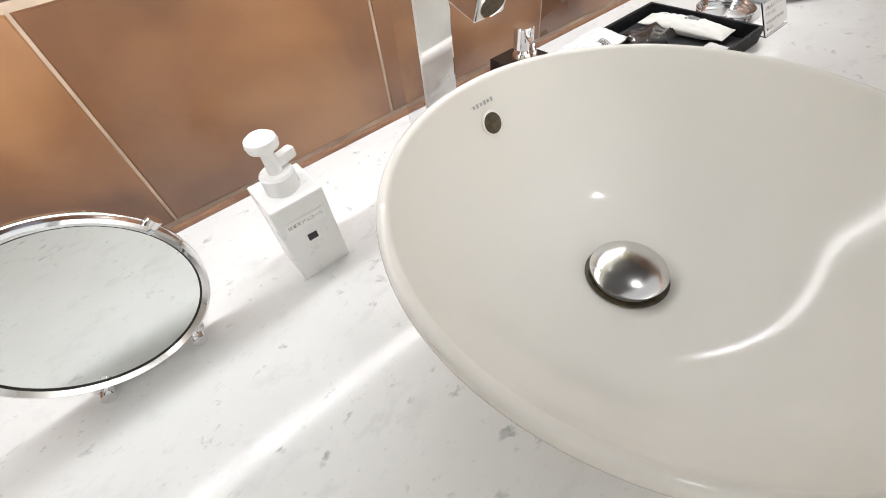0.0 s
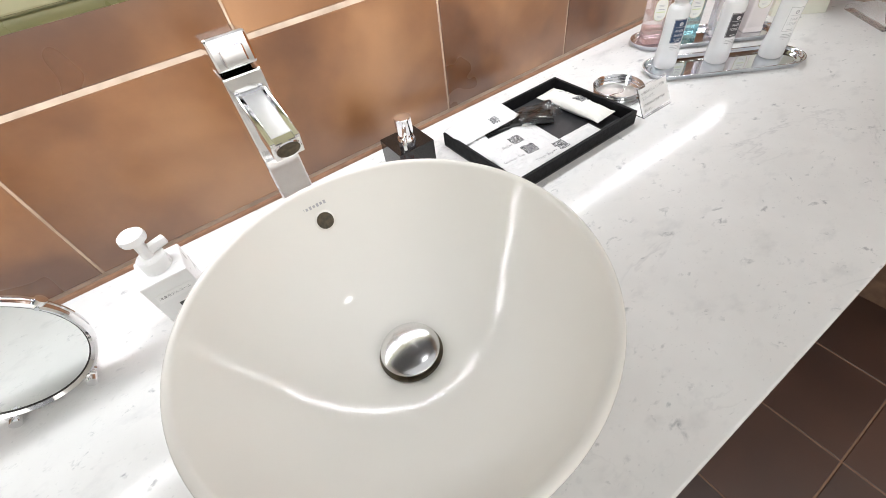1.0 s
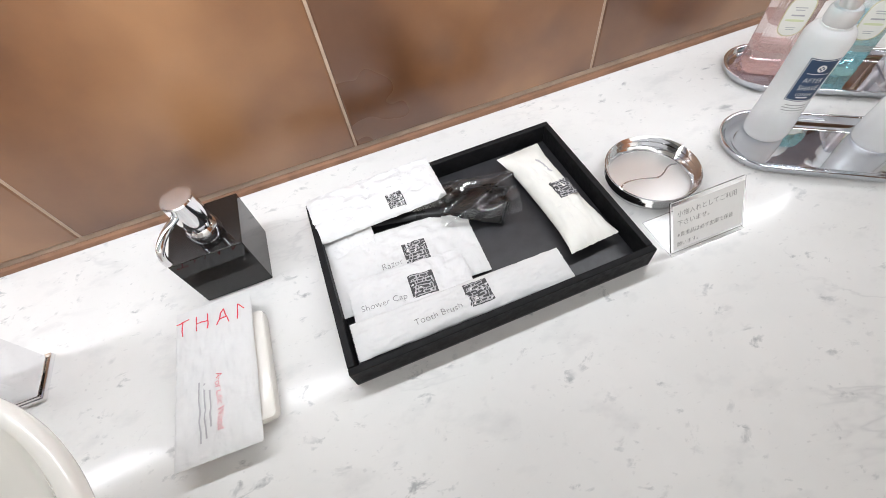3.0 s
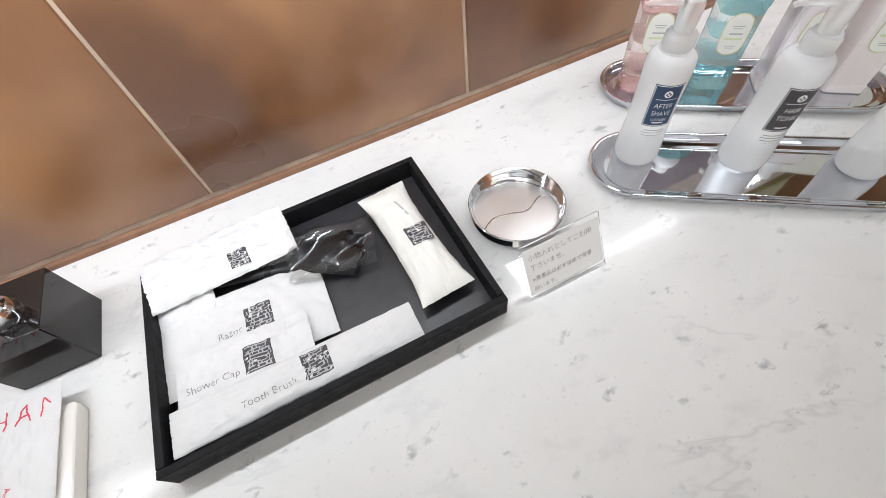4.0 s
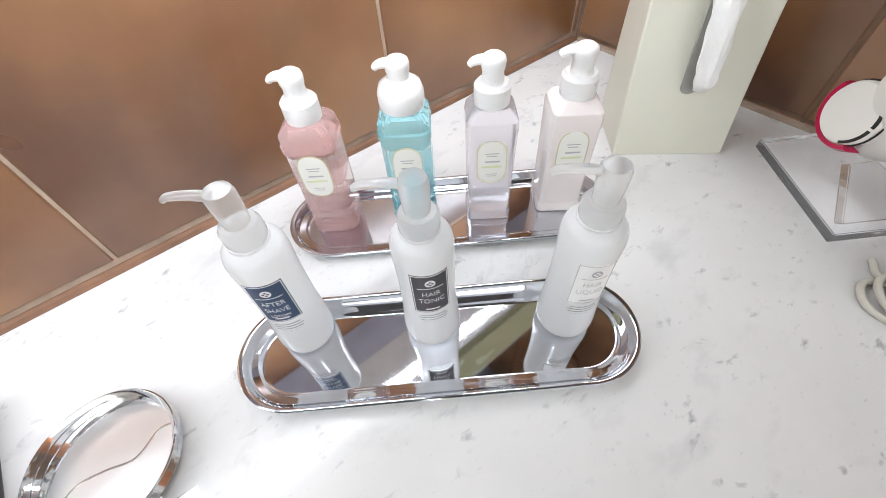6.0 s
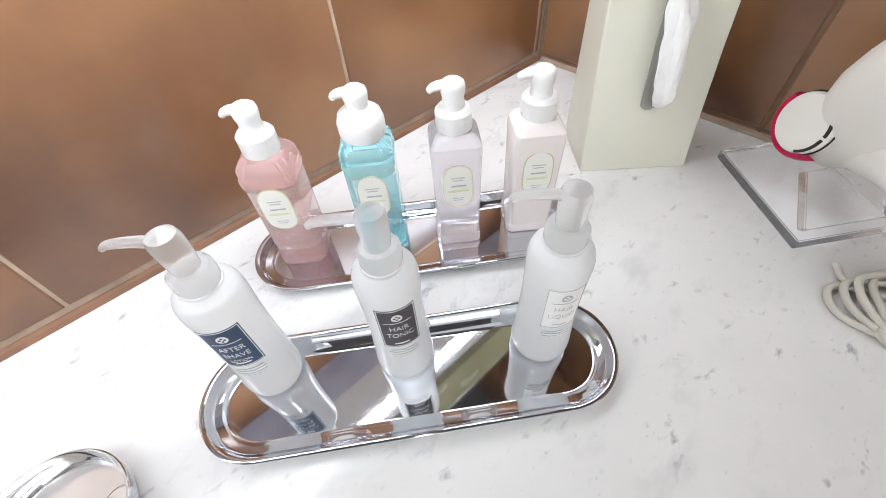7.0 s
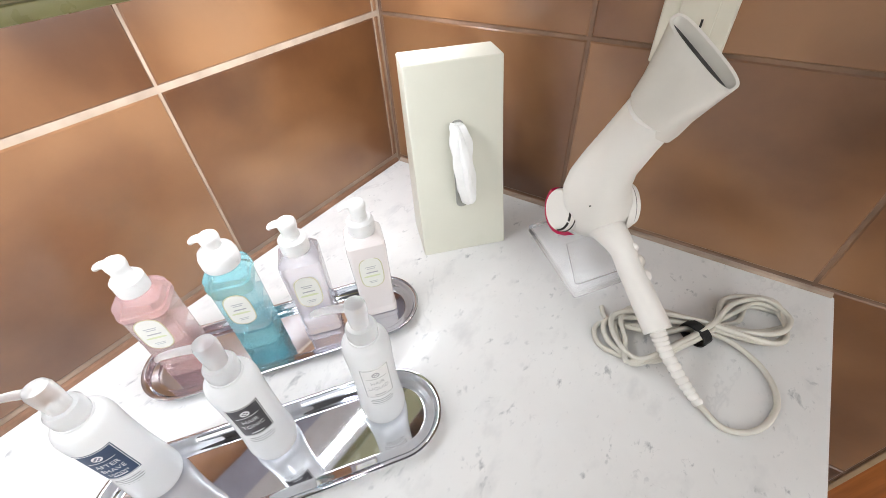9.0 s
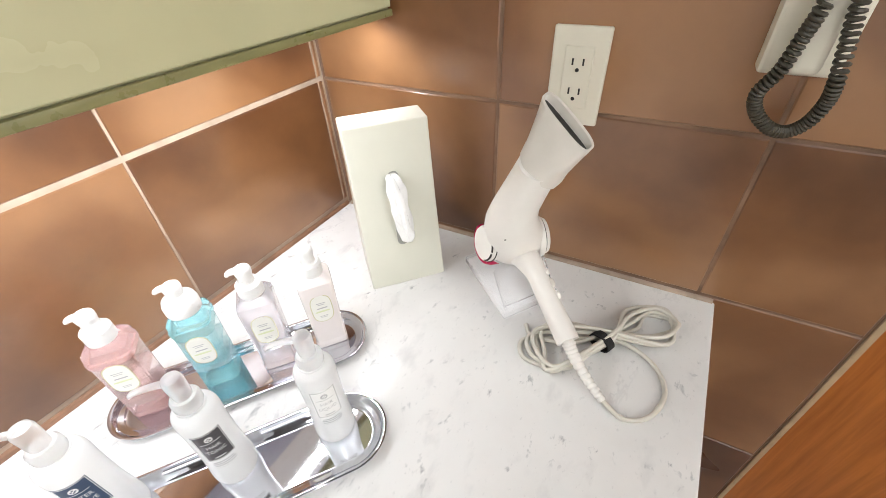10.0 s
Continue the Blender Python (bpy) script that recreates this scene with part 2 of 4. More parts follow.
def loft(rings, closed_ends=True, loop=False, bm=None):
    """Skin rings of equal length, each a list of places."""
    bm = bm or bmesh.new()
    vs = [[bm.verts.new(p) for p in r] for r in rings]
    n = len(vs[0])
    pairs = list(zip(vs, vs[1:])) + ([(vs[-1], vs[0])] if loop else [])
    for a, b in pairs:
        for i in range(n):
            j = (i + 1) % n
            bm.faces.new((a[i], a[j], b[j], b[i]))
    if closed_ends and not loop:
        bm.faces.new(vs[0][::-1])
        bm.faces.new(vs[-1])
    return bm


def lathe(profile, n=48, bm=None, close=True):
    """Turn (radius, height) pairs round z; radius 0 becomes a point."""
    bm = bm or bmesh.new()
    rings = []
    for r, z in profile:
        if r < 1e-6:
            rings.append([bm.verts.new((0, 0, z))])
        else:
            rings.append([bm.verts.new((r * math.cos(2 * math.pi * i / n), r * math.sin(2 * math.pi * i / n), z)) for i in range(n)])
    for a, b in zip(rings, rings[1:]):
        for i in range(n):
            j = (i + 1) % n
            if len(a) == 1 and len(b) == 1:
                break
            if len(a) == 1:
                bm.faces.new((a[0], b[j], b[i]))
            elif len(b) == 1:
                bm.faces.new((a[i], a[j], b[0]))
            else:
                bm.faces.new((a[i], a[j], b[j], b[i]))
    return bm


def smooth_path(pts, steps=8):
    """Catmull-Rom through the places."""
    p = [Vector(v) for v in pts]
    p = [2 * p[0] - p[1]] + p + [2 * p[-1] - p[-2]]
    out = []
    for a, b, c, d in zip(p, p[1:], p[2:], p[3:]):
        for k in range(steps):
            t = k / steps
            out.append(0.5 * (2 * b + (c - a) * t + (2 * a - 5 * b + 4 * c - d) * t * t + (3 * b - a - 3 * c + d) * t**3))
    return out + [p[-2]]


def tube(pts, radii, n=10, bm=None, flat=1.0, up=(0, 0, 1)):
    """A round rod along the places; radii: one number or one for each place; flat squeezes it along up."""
    pts = [Vector(p) for p in pts]
    radii = [radii] * len(pts) if isinstance(radii, (int, float)) else radii
    rings, side = [], None
    for i, p in enumerate(pts):
        d = (pts[min(i + 1, len(pts) - 1)] - pts[max(i - 1, 0)]).normalized()
        ref = Vector(up) if side is None else side.cross(d) * -1
        s = d.cross(ref)
        if s.length < 1e-4:
            s = d.cross(Vector((0.3, 1, 0.1)))
        s.normalize()
        side = s if side is None or s.dot(side) > 0 else -s
        o = side.cross(d).normalized()
        r = radii[i]
        rings.append([p + side * r * math.cos(2 * math.pi * k / n) + o * r * flat * math.sin(2 * math.pi * k / n) for k in range(n)])
    return loft(rings, bm=bm)


def rounded(w, h, r, z=0.0, n=6, cx=0.0, cy=0.0):
    """A rounded rectangle as a ring of places."""
    out = []
    for k, (sx, sy) in enumerate(((1, 1), (-1, 1), (-1, -1), (1, -1))):
        for i in range(n + 1):
            a = math.pi / 2 * (k + i / n)
            out.append((cx + sx * (w / 2 - r) + r * math.cos(a), cy + sy * (h / 2 - r) + r * math.sin(a), z))
    return out


def lettering(text, size, parent, mat, m, bend=0.0, name="lettering", align="CENTER", squash=1.0):
    """Flat raised writing in the xy plane of m; bend wraps it round a cylinder of that radius whose axis is y."""
    cu = bpy.data.curves.new(name, "FONT")
    cu.body, cu.size, cu.align_x, cu.align_y, cu.extrude = text, size, align, "CENTER", 0.00008
    cu.resolution_u, cu.offset = 3, -size * 0.016
    ob = bpy.data.objects.new(name, cu)
    scene.collection.objects.link(ob)
    me = bpy.data.meshes.new_from_object(ob.evaluated_get(bpy.context.evaluated_depsgraph_get()))
    bpy.data.objects.remove(ob)
    for v in me.vertices:
        x, z = v.co.x * squash, v.co.z
        if bend:
            a = x / bend
            v.co.x, v.co.z = (bend + z) * math.sin(a), (bend + z) * math.cos(a) - bend
        else:
            v.co.x = x
    me.materials.clear()
    me.materials.append(mat)
    return part(name, me, mat, parent, m=m)


def plate(w, h, t=0.0003, r=0.0006, bend=0.0, cx=0.0, cy=0.0, bm=None, n=12):
    """A thin sheet in the xy plane, front towards +z; bend as in lettering."""
    bm = bm or bmesh.new()
    rows = []
    for i in range(n + 1):
        x = cx + (i / n - 0.5) * w
        col = []
        for y in (cy - h / 2, cy + h / 2):
            for z in (0, t):
                if bend:
                    a = x / bend
                    col.append(((bend + z) * math.sin(a), y, (bend + z) * math.cos(a) - bend))
                else:
                    col.append((x, y, z))
        rows.append([col[0], col[1], col[3], col[2]])
    return loft(rows, bm=bm)


def bars(widths, gap, h, parent, mat, m, bend=0.0, name="text_bar"):
    """Plain bars in place of writing too small to read."""
    bm = bmesh.new()
    for i, w in enumerate(widths):
        plate(w, h, 0.0002, 0, bend, 0, -i * gap, bm, 6)
    return part(name, bm, mat, parent, m=m)


def sheet(w, h, t, n, cx=0.0, cy=0.0, bm=None):
    """A thin flat block cut into n by n fields."""
    bm = bm or bmesh.new()
    top = [[bm.verts.new((cx + (i / n - 0.5) * w, cy + (j / n - 0.5) * h, t)) for j in range(n + 1)] for i in range(n + 1)]
    for i in range(n):
        for j in range(n):
            bm.faces.new((top[i][j], top[i + 1][j], top[i + 1][j + 1], top[i][j + 1]))
    return bm


def emblem(size, parent, m, height):
    """A dark square crossed by pale lines, in place of a printed mark."""
    mark = part("emblem", sheet(size, size, 0.0, 10), MARK_INK, parent, "dark square printed mark", m=m)
    bm, rnd = bmesh.new(), random.Random(5)
    for i in range(8):
        y = (i / 7 - 0.5) * size * 0.88
        sheet(size * rnd.uniform(0.55, 0.9), size * 0.04, 0.0, 6, rnd.uniform(-0.04, 0.04) * size, y, bm)
        for k in range(6):
            if i < 7:
                sheet(size * 0.04, size * 0.125, 0.0, 3, (rnd.random() - 0.5) * size * 0.88, y + size * 0.063, bm)
    lines = part("emblem_grid", bm, PALE_INK, mark)
    press(mark, height, 0.0003)
    press(lines, height, 0.0006)
    return mark


def packet_top(w, h, thick, seed, wobble, power):
    """Height of a sachet's upper sheet over its own base."""
    def height(x, y):
        u, v = max(-1, min(1, 2 * x / w)), max(-1, min(1, 2 * y / h))
        edge = max(0.0, (1 - abs(u) ** 3)) ** power * max(0.0, (1 - abs(v) ** 3)) ** power
        rip = wobble * noise.noise(Vector((u * w * 60, v * h * 60, seed))) + 0.5 * wobble * noise.noise(Vector((u * w * 170, v * h * 170, seed + 3)))
        return max(0.0002, thick / 2 + thick / 2 * edge + 0.0002 + rip * (0.4 + edge))
    return height


def packet(w, h, thick, seed, nx=48, ny=36, wobble=0.0012, power=0.5, flare=0.0):
    """A flat sealed sachet: two puffed sheets that meet in a thin seam."""
    bm = bmesh.new()
    grid, top = {}, packet_top(w, h, thick, seed, wobble, power)
    for s in (1, -1):
        for i in range(nx + 1):
            for j in range(ny + 1):
                u, v = i / nx * 2 - 1, j / ny * 2 - 1
                edge = max(0.0, (1 - abs(u) ** 3)) ** power * max(0.0, (1 - abs(v) ** 3)) ** power
                ragged = 0.3 * wobble * noise.noise(Vector((u * 9, v * 9, seed + 7)))
                z = top(u * w / 2, v * h / 2) if s > 0 else max(0.0001, thick / 2 - thick / 2 * edge - 0.0002)
                grid[s, i, j] = bm.verts.new((u * w / 2 * (1 - flare * (1 - abs(v) ** 3)) + ragged * (abs(u) > 0.97), v * h / 2 + ragged * (abs(v) > 0.97), z))
        for i in range(nx):
            for j in range(ny):
                q = [grid[s, i, j], grid[s, i + 1, j], grid[s, i + 1, j + 1], grid[s, i, j + 1]]
                bm.faces.new(q if s > 0 else q[::-1])
    ring = [(i, 0) for i in range(nx)] + [(nx, j) for j in range(ny)] + [(i, ny) for i in range(nx, 0, -1)] + [(0, j) for j in range(ny, 0, -1)]
    for a, b in zip(ring, ring[1:] + ring[:1]):
        bm.faces.new((grid[1, *a], grid[-1, *a], grid[-1, *b], grid[1, *b]))
    return bm


def press(ob, height, lift=0.0003):
    """Lay flat print on to a sachet's uneven sheet."""
    m = ob.matrix_basis.copy()
    if ob.parent and ob.parent.type == "MESH":
        m = ob.parent.matrix_basis @ m
    low = min(v.co.z for v in ob.data.vertices)
    for v in ob.data.vertices:
        p = m @ Vector((v.co.x, v.co.y, 0))
        v.co.z = height(p.x, p.y) + lift + (v.co.z - low) - m.translation.z
    return ob


def strokes(lines, width, mat, parent, m, height, name="stroke"):
    """Plain printed lines from place to place on a sachet."""
    for x0, y0, x1, y1 in lines:
        d = Vector((x1 - x0, y1 - y0, 0))
        s = Vector((-d.y, d.x, 0)).normalized() * width / 2
        rows = []
        for k in range(7):
            q = Vector((x0, y0, 0)) + d * k / 6
            rows.append([q - s, q + s, q + s + Vector((0, 0, 0.0003)), q - s + Vector((0, 0, 0.0003))])
        press(part(name, loft(rows), mat, parent, m=m), height)


# ---------------------------------------------------------------- the setting
TOP = 0.80          # counter top
WALL_X = 1.010      # face of the end wall at the corner
END = pose(WALL_X, 0, 0, 0, 0, 2.0)  # the end wall runs slightly out of square
STEP = 0.333        # tile pitch
FRONT = -0.686      # counter's front edge

floor = part("floor", box(-1.9, 2.3, -2.3, 0.1, -0.1, -0.0015), FLOOR_GROUT)
tagged(floor, "dark brown tiled bathroom floor with pale joints", "floor", kind="structure")
wall_back = part("wall_back", box(-1.9, WALL_X + 0.1, 0.0016, 0.13, 0, 2.4), GROUT)
tagged(wall_back, "terracotta tiled wall with pale joints behind the counter", "wall", kind="structure")
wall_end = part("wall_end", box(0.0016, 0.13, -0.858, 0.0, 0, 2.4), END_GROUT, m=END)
tagged(wall_end, "brown tiled end wall beside the counter", "wall", kind="structure")
wall_left = part("wall_left", box(-2.0, -1.9, -2.3, 0.13, 0, 2.4), PAINT)
tagged(wall_left, "plain beige side wall", "wall", kind="structure")
wall_front = part("wall_front", box(-2.0, 2.4, -2.4, -2.3, 0, 2.4), PAINT)
tagged(wall_front, "plain beige wall opposite the counter", "wall", kind="structure")
wall_side = part("wall_side", box(2.3, 2.4, -2.3, 0.0, 0, 2.4), PAINT)
tagged(wall_side, "plain beige wall beyond the doorway", "wall", kind="structure")
ceiling = part("ceiling", box(-2.0, 2.4, -2.4, 0.13, 2.4, 2.5), CEIL)
tagged(ceiling, "dim grey painted ceiling", "ceiling", kind="structure")
trim = part("trim", box(-0.001, 0.13, -0.867, -0.8585, 0, 2.4, 0.002), BRASS_TRIM, m=END)
tagged(trim, "pale trim on the end of the tiled wall", "trim", kind="structure")
door_1 = part("door_1", box(0.07, 0.11, -1.72, -0.871, 0.0, 2.05, 0.003), WOOD, m=END)
tagged(door_1, "orange-brown wooden door beside the tiled wall", "door", kind="structure")

counter = thing("counter", pose(0, 0, 0), "white grey-flecked marble vanity counter along the tiled wall", "counter")


def to_wall(bm):
    """Carry the right-hand end of a part on to the end wall."""
    for v in bm.verts:
        if v.co.x > WALL_X - 0.006:
            v.co.x -= math.tan(radians(2.0)) * v.co.y
    return bm


part("top", to_wall(box(-1.88, WALL_X - 0.0005, FRONT, -0.0005, TOP - 0.035, TOP, 0.003)), MARBLE, counter)
part("apron", to_wall(box(-1.88, WALL_X - 0.0005, FRONT + 0.012, FRONT + 0.035, 0.55, TOP - 0.0352)), MARBLE, counter)
part("base_panel", box(-1.88, WALL_X - 0.0005, -0.5, -0.47, 0.0, TOP - 0.0352), WOOD, counter, "dark wooden panel under the counter")
seal_back = part("sealant_strip", tube([(-1.88, -0.0015, TOP + 0.001), (WALL_X - 0.006, -0.0015, TOP + 0.001)], 0.0055, 8), SEALANT)
tagged(seal_back, "thin brown sealant strip where the counter meets the tiles", "trim", kind="structure")
seal_end = part("sealant_strip", tube([(-0.0015, -0.008, TOP + 0.001), (-0.0015, FRONT + 0.004, TOP + 0.001)], 0.0045, 8), GROUT, m=END)
tagged(seal_end, "thin pale sealant strip along the end wall", "trim", kind="structure")

# mirror cabinet over the counter
RAIL = 1.305
cabinet = thing("mirror_cabinet", pose(0, 0, 0), "shallow mirror cabinet with olive lower rail over the counter", "cabinet")
part("body", box(-1.5, 1.008, -0.161, -0.0002, 1.1652, 2.0, 0.002), OLIVE, cabinet)
part("bottom_board", box(-1.495, 1.007, -0.155, -0.066, 1.1590, 1.1648), WHITE, cabinet, "white underside board")
# board added over the rear recess, tinted blue against brown bounce light
part("recess_filler", box(-1.495, 1.007, -0.0655, -0.0005, 1.1600, 1.1648), RECESS_TINT, cabinet, "blue-grey rear strip added over the recess")
part("panel", box(-1.495, 1.0075, -0.166, -0.1612, 1.168, RAIL, 0.002), OLIVE, cabinet)
part("mirror_door", box(-1.495, 0.1480, -0.166, -0.1612, RAIL + 0.003, 1.99, 0.002), MIRROR, cabinet, "mirror glass door")
part("mirror_door", box(0.1500, 1.0075, -0.166, -0.1612, RAIL + 0.003, 1.99, 0.002), MIRROR, cabinet, "mirror glass door")
part("edge_strip", box(-1.497, 1.0078, -0.168, -0.156, 1.1572, 1.1662, 0.0015), OLIVE_EDGE, cabinet, "darker olive edge strip")

# basin: one turned ceramic bowl
BX, BY = -0.3655, -0.4262
basin = thing("vessel_basin", pose(BX, BY, TOP), "round off-white glazed vessel basin on the counter", "basin")
profile = [(0.0, 0.004), (0.075, 0.004), (0.080, 0.0), (0.088, 0.002), (0.105, 0.014), (0.135, 0.039), (0.163, 0.072), (0.186, 0.108), (0.198, 0.130),
           (0.2035, 0.138), (0.2045, 0.1425), (0.2032, 0.1465), (0.1995, 0.1480), (0.1955, 0.1468), (0.1925, 0.1425), (0.186, 0.132), (0.1745, 0.1145), (0.155, 0.090),
           (0.128, 0.063), (0.098, 0.044), (0.066, 0.0325), (0.040, 0.028), (0.031, 0.026), (0.029, 0.020), (0.0, 0.019)]
part("bowl", lathe([(p.x, p.y) for p in smooth_path([(r, z, 0) for r, z in profile], 3)], 128), CERAMIC, basin, angle=60)
# ring colour holds both the stain and the shadow under the raised plug
drain = part("drain_ring", lathe([(0.0285, 0.0255), (0.0350, 0.0280), (0.0364, 0.0291), (0.0350, 0.0298), (0.0300, 0.0290), (0.0285, 0.0255)], 40), STAIN_SHADE, basin, "dark drain ring, stain and plug shadow in one colour")
part("drain_plug", lathe([(0.0, 0.0460), (0.012, 0.0453), (0.024, 0.0428), (0.0315, 0.0397), (0.0335, 0.0380), (0.0322, 0.0368), (0.020, 0.0360), (0.0, 0.0360)], 48), DULL_STEEL, drain, "domed steel drain plug")
part("plug_stem", lathe([(0, 0.0190), (0.012, 0.0190), (0.012, 0.0347), (0, 0.0347)], 20), DARK, drain)
# overflow hole, its shaded inside painted on a disc, and faint maker's mark on the back of the bowl
hole_m = pose(0.0, 0.1725, 0.1125) @ pose(0, 0, 0, 90 - 32)
hole = part("overflow_hole", lathe([(0.0, 0.0004), (0.0098, 0.0007), (0.0105, 0.0012)], 32), STAIN_SHADE, basin, "dark round overflow hole", m=hole_m)
part("hole_rim", lathe([(0.0100, 0.0006), (0.0105, 0.0013), (0.0112, 0.0013), (0.0126, 0.0004)], 32), CERAMIC, hole)
mark = bmesh.new()
for k in range(7):
    plate(0.0028, 0.0042 - 0.001 * (k % 2), 0.0002, cx=(k - 3) * 0.0046, bm=mark, n=1)
part("faint_mark", mark, PALE_INK, basin, "faint grey mark", m=pose(-0.004, 0.1842, 0.1300) @ pose(0, 0, 0, 59))

# faucet
faucet = thing("faucet", pose(-0.371, -0.162, TOP), "tall square chrome basin faucet behind the bowl", "faucet")
part("base_plate", box(-0.024, 0.024, -0.024, 0.024, 0, 0.006, 0.0015), CHROME, faucet)
part("post", box(-0.021, 0.021, -0.021, 0.021, 0.006, 0.277, 0.002), CHROME, faucet)
spout = part("spout", box(-0.0162, 0.0162, -0.091, 0.0, -0.012, 0.010, 0.0015), CHROME, faucet, m=pose(0, -0.012, 0.251) @ pose(0, 0, 0, 18))
for sx in (-1, 1):
    part("spout_rim", box(0.0134 * sx - 0.0028, 0.0134 * sx + 0.0028, -0.0908, -0.010, 0.0098, 0.0128, 0.0008), CHROME, spout)
part("channel", box(-0.0104, 0.0104, -0.080, -0.012, 0.0101, 0.0108, 0.0002), SATIN, spout, "bright recessed channel on the spout")
rim = part("aerator_rim", lathe([(0.0128, -0.002), (0.0128, 0.0010), (0.0138, 0.0016), (0.0148, 0.0004), (0.0148, -0.002)], 32), CHROME, spout, m=pose(0, -0.0910, -0.0005) @ pose(0, 0, 0, 90) @ Matrix.Diagonal((1, 0.72, 1, 1)))
# dark disc painted as the shaded inside of the aerator
part("aerator", lathe([(0, 0.0004), (0.0080, 0.0004), (0.0128, 0.0007), (0.0130, -0.001)], 28), STAIN_SHADE, rim, "dark brown aerator opening")
lever = part("lever", box(-0.021, 0.021, -0.026, 0.021, 0, 0.032, 0.003), CHROME, faucet, m=pose(0, 0.0, 0.281) @ pose(0, 0, 0, -7))
part("lever_grip", box(-0.012, 0.012, -0.036, -0.024, 0.004, 0.022, 0.002), CHROME, lever)

# wall outlet
outlet = thing("wall_outlet", END @ pose(0, -0.434, 1.098, 0, 0, -90), "ivory double wall outlet plate on the tiles", "outlet")
part("cover_plate", box(-0.034, 0.034, -0.007, 0.0005, -0.059, 0.059, 0.0025), IVORY, outlet)
part("insert", box(-0.0175, 0.0175, -0.0088, -0.0066, -0.037, 0.037, 0.001), IVORY, outlet)
for z in (0.0155, -0.0195):
    for sx in (-0.0065, 0.0065):
        part("slot", box(sx - 0.0011, sx + 0.0011, -0.0091, -0.0086, z, z + 0.008), DARK, outlet)
    part("ground_hole", lathe([(0, 0), (0.0024, 0), (0.0024, 0.0004), (0, 0.0004)], 14), DARK, outlet, m=pose(0, -0.0087, z - 0.0055) @ pose(0, 0, 0, 90))

# wall telephone with its coiled cord
phone = thing("wall_telephone", END @ pose(0, -0.648, 1.126, 0, 0, -90), "ivory wall telephone with a dark coiled cord", "telephone")
part("base", box(-0.034, 0.033, -0.026, 0.0005, 0.0, 0.20, 0.004), IVORY, phone)
part("handset", box(-0.0135, 0.0145, -0.044, -0.0262, 0.004, 0.19, 0.008, 3), IVORY, phone)


def coil(points, r, wire, turns, n=8):
    path = smooth_path(points, 24)
    total, out = len(path) - 1, []
    for i in range(turns * 9 + 1):
        f = i / (turns * 9) * total
        k = min(int(f), total - 1)
        p = path[k].lerp(path[k + 1], f - k)
        d = (path[k + 1] - path[k]).normalized()
        s = d.cross(Vector((0, 1, 0.01))).normalized()
        o = s.cross(d)
        a = 2 * math.pi * i / 9
        out.append(p + s * r * math.cos(a) + o * r * math.sin(a))
    return tube(out, wire, n)


part("coiled_cord", coil([(-0.004, -0.053, 0.12), (-0.009, -0.054, 0.066), (-0.013, -0.052, 0.040), (-0.018, -0.048, 0.010), (-0.027, -0.042, -0.014), (-0.021, -0.036, -0.034), (-0.004, -0.032, -0.050), (0.012, -0.030, -0.053), (0.025, -0.032, -0.042),
                          (0.030, -0.040, -0.018), (0.027, -0.048, 0.004), (0.020, -0.050, 0.038), (0.014, -0.050, 0.072), (0.012, -0.050, 0.12)], 0.0052, 0.0021, 74, 6), CORD, phone, "dark coiled cord")



# ---------------------------------------------------------------- things by the basin
# round standing mirror
stand_mirror = thing("standing_mirror", pose(-0.7405, -0.178, TOP), "round chrome-rimmed cosmetic mirror on two small feet", "mirror")
ring_m = pose(0, 0, 0.0885) @ pose(0, 0, 0, 88.5)
part("rim", lathe([(0.0800, 0.0045), (0.0840, 0.0078), (0.0866, 0.0062), (0.0872, 0.0028), (0.0860, 0.0012), (0.0860, -0.0012), (0.0872, -0.0028), (0.0866, -0.0065), (0.0840, -0.0082), (0.0800, -0.0050), (0.0800, 0.0045)], 96), CHROME, stand_mirror, m=ring_m)
part("mirror_glass", lathe([(0, 0.0035), (0.0800, 0.0030), (0.0800, -0.0030), (0, -0.0030)], 96), MIRROR, stand_mirror, m=ring_m)
part("gasket", lathe([(0.0785, 0.0030), (0.0792, 0.0042), (0.0803, 0.0042), (0.0803, 0.0028)], 96), DARK, stand_mirror, m=ring_m)
for a in (-62, -118, 30, 150):
    c, s = math.cos(radians(a)), math.sin(radians(a))
    foot = part("foot" if a < 0 else "clip", tube([(c * 0.083, 0, 0.0885 + s * 0.083), (c * 0.0925, 0, 0.0885 + s * 0.0925)], 0.0092 if a < 0 else 0.006, 16), CHROME, stand_mirror)
    if a < 0:
        part("foot_pin", tube([(c * 0.0885, 0.016, 0.0065), (c * 0.0885, -0.016, 0.0065)], 0.0064, 16), CHROME, foot)
    part("screw", tube([(c * 0.0835, -0.0055, 0.0885 + s * 0.0835), (c * 0.0835, -0.0078, 0.0885 + s * 0.0835)], 0.0022, 10), STEEL, foot)

# white pump bottle
sanitiser = thing("pump_bottle", pose(-0.559, -0.1665, TOP), "square white pump bottle with a printed front beside the basin", "bottle")
part("body", box(-0.0275, 0.0275, -0.0275, 0.0275, 0, 0.0985, 0.002), WHITE, sanitiser)
part("collar", lathe([(0, 0.0985), (0.0165, 0.0985), (0.0165, 0.1155), (0.0145, 0.1175), (0.0, 0.1175)], 32), WHITE, sanitiser)
part("stem", lathe([(0, 0.1175), (0.0068, 0.1175), (0.0062, 0.142), (0, 0.142)], 20), WHITE, sanitiser)
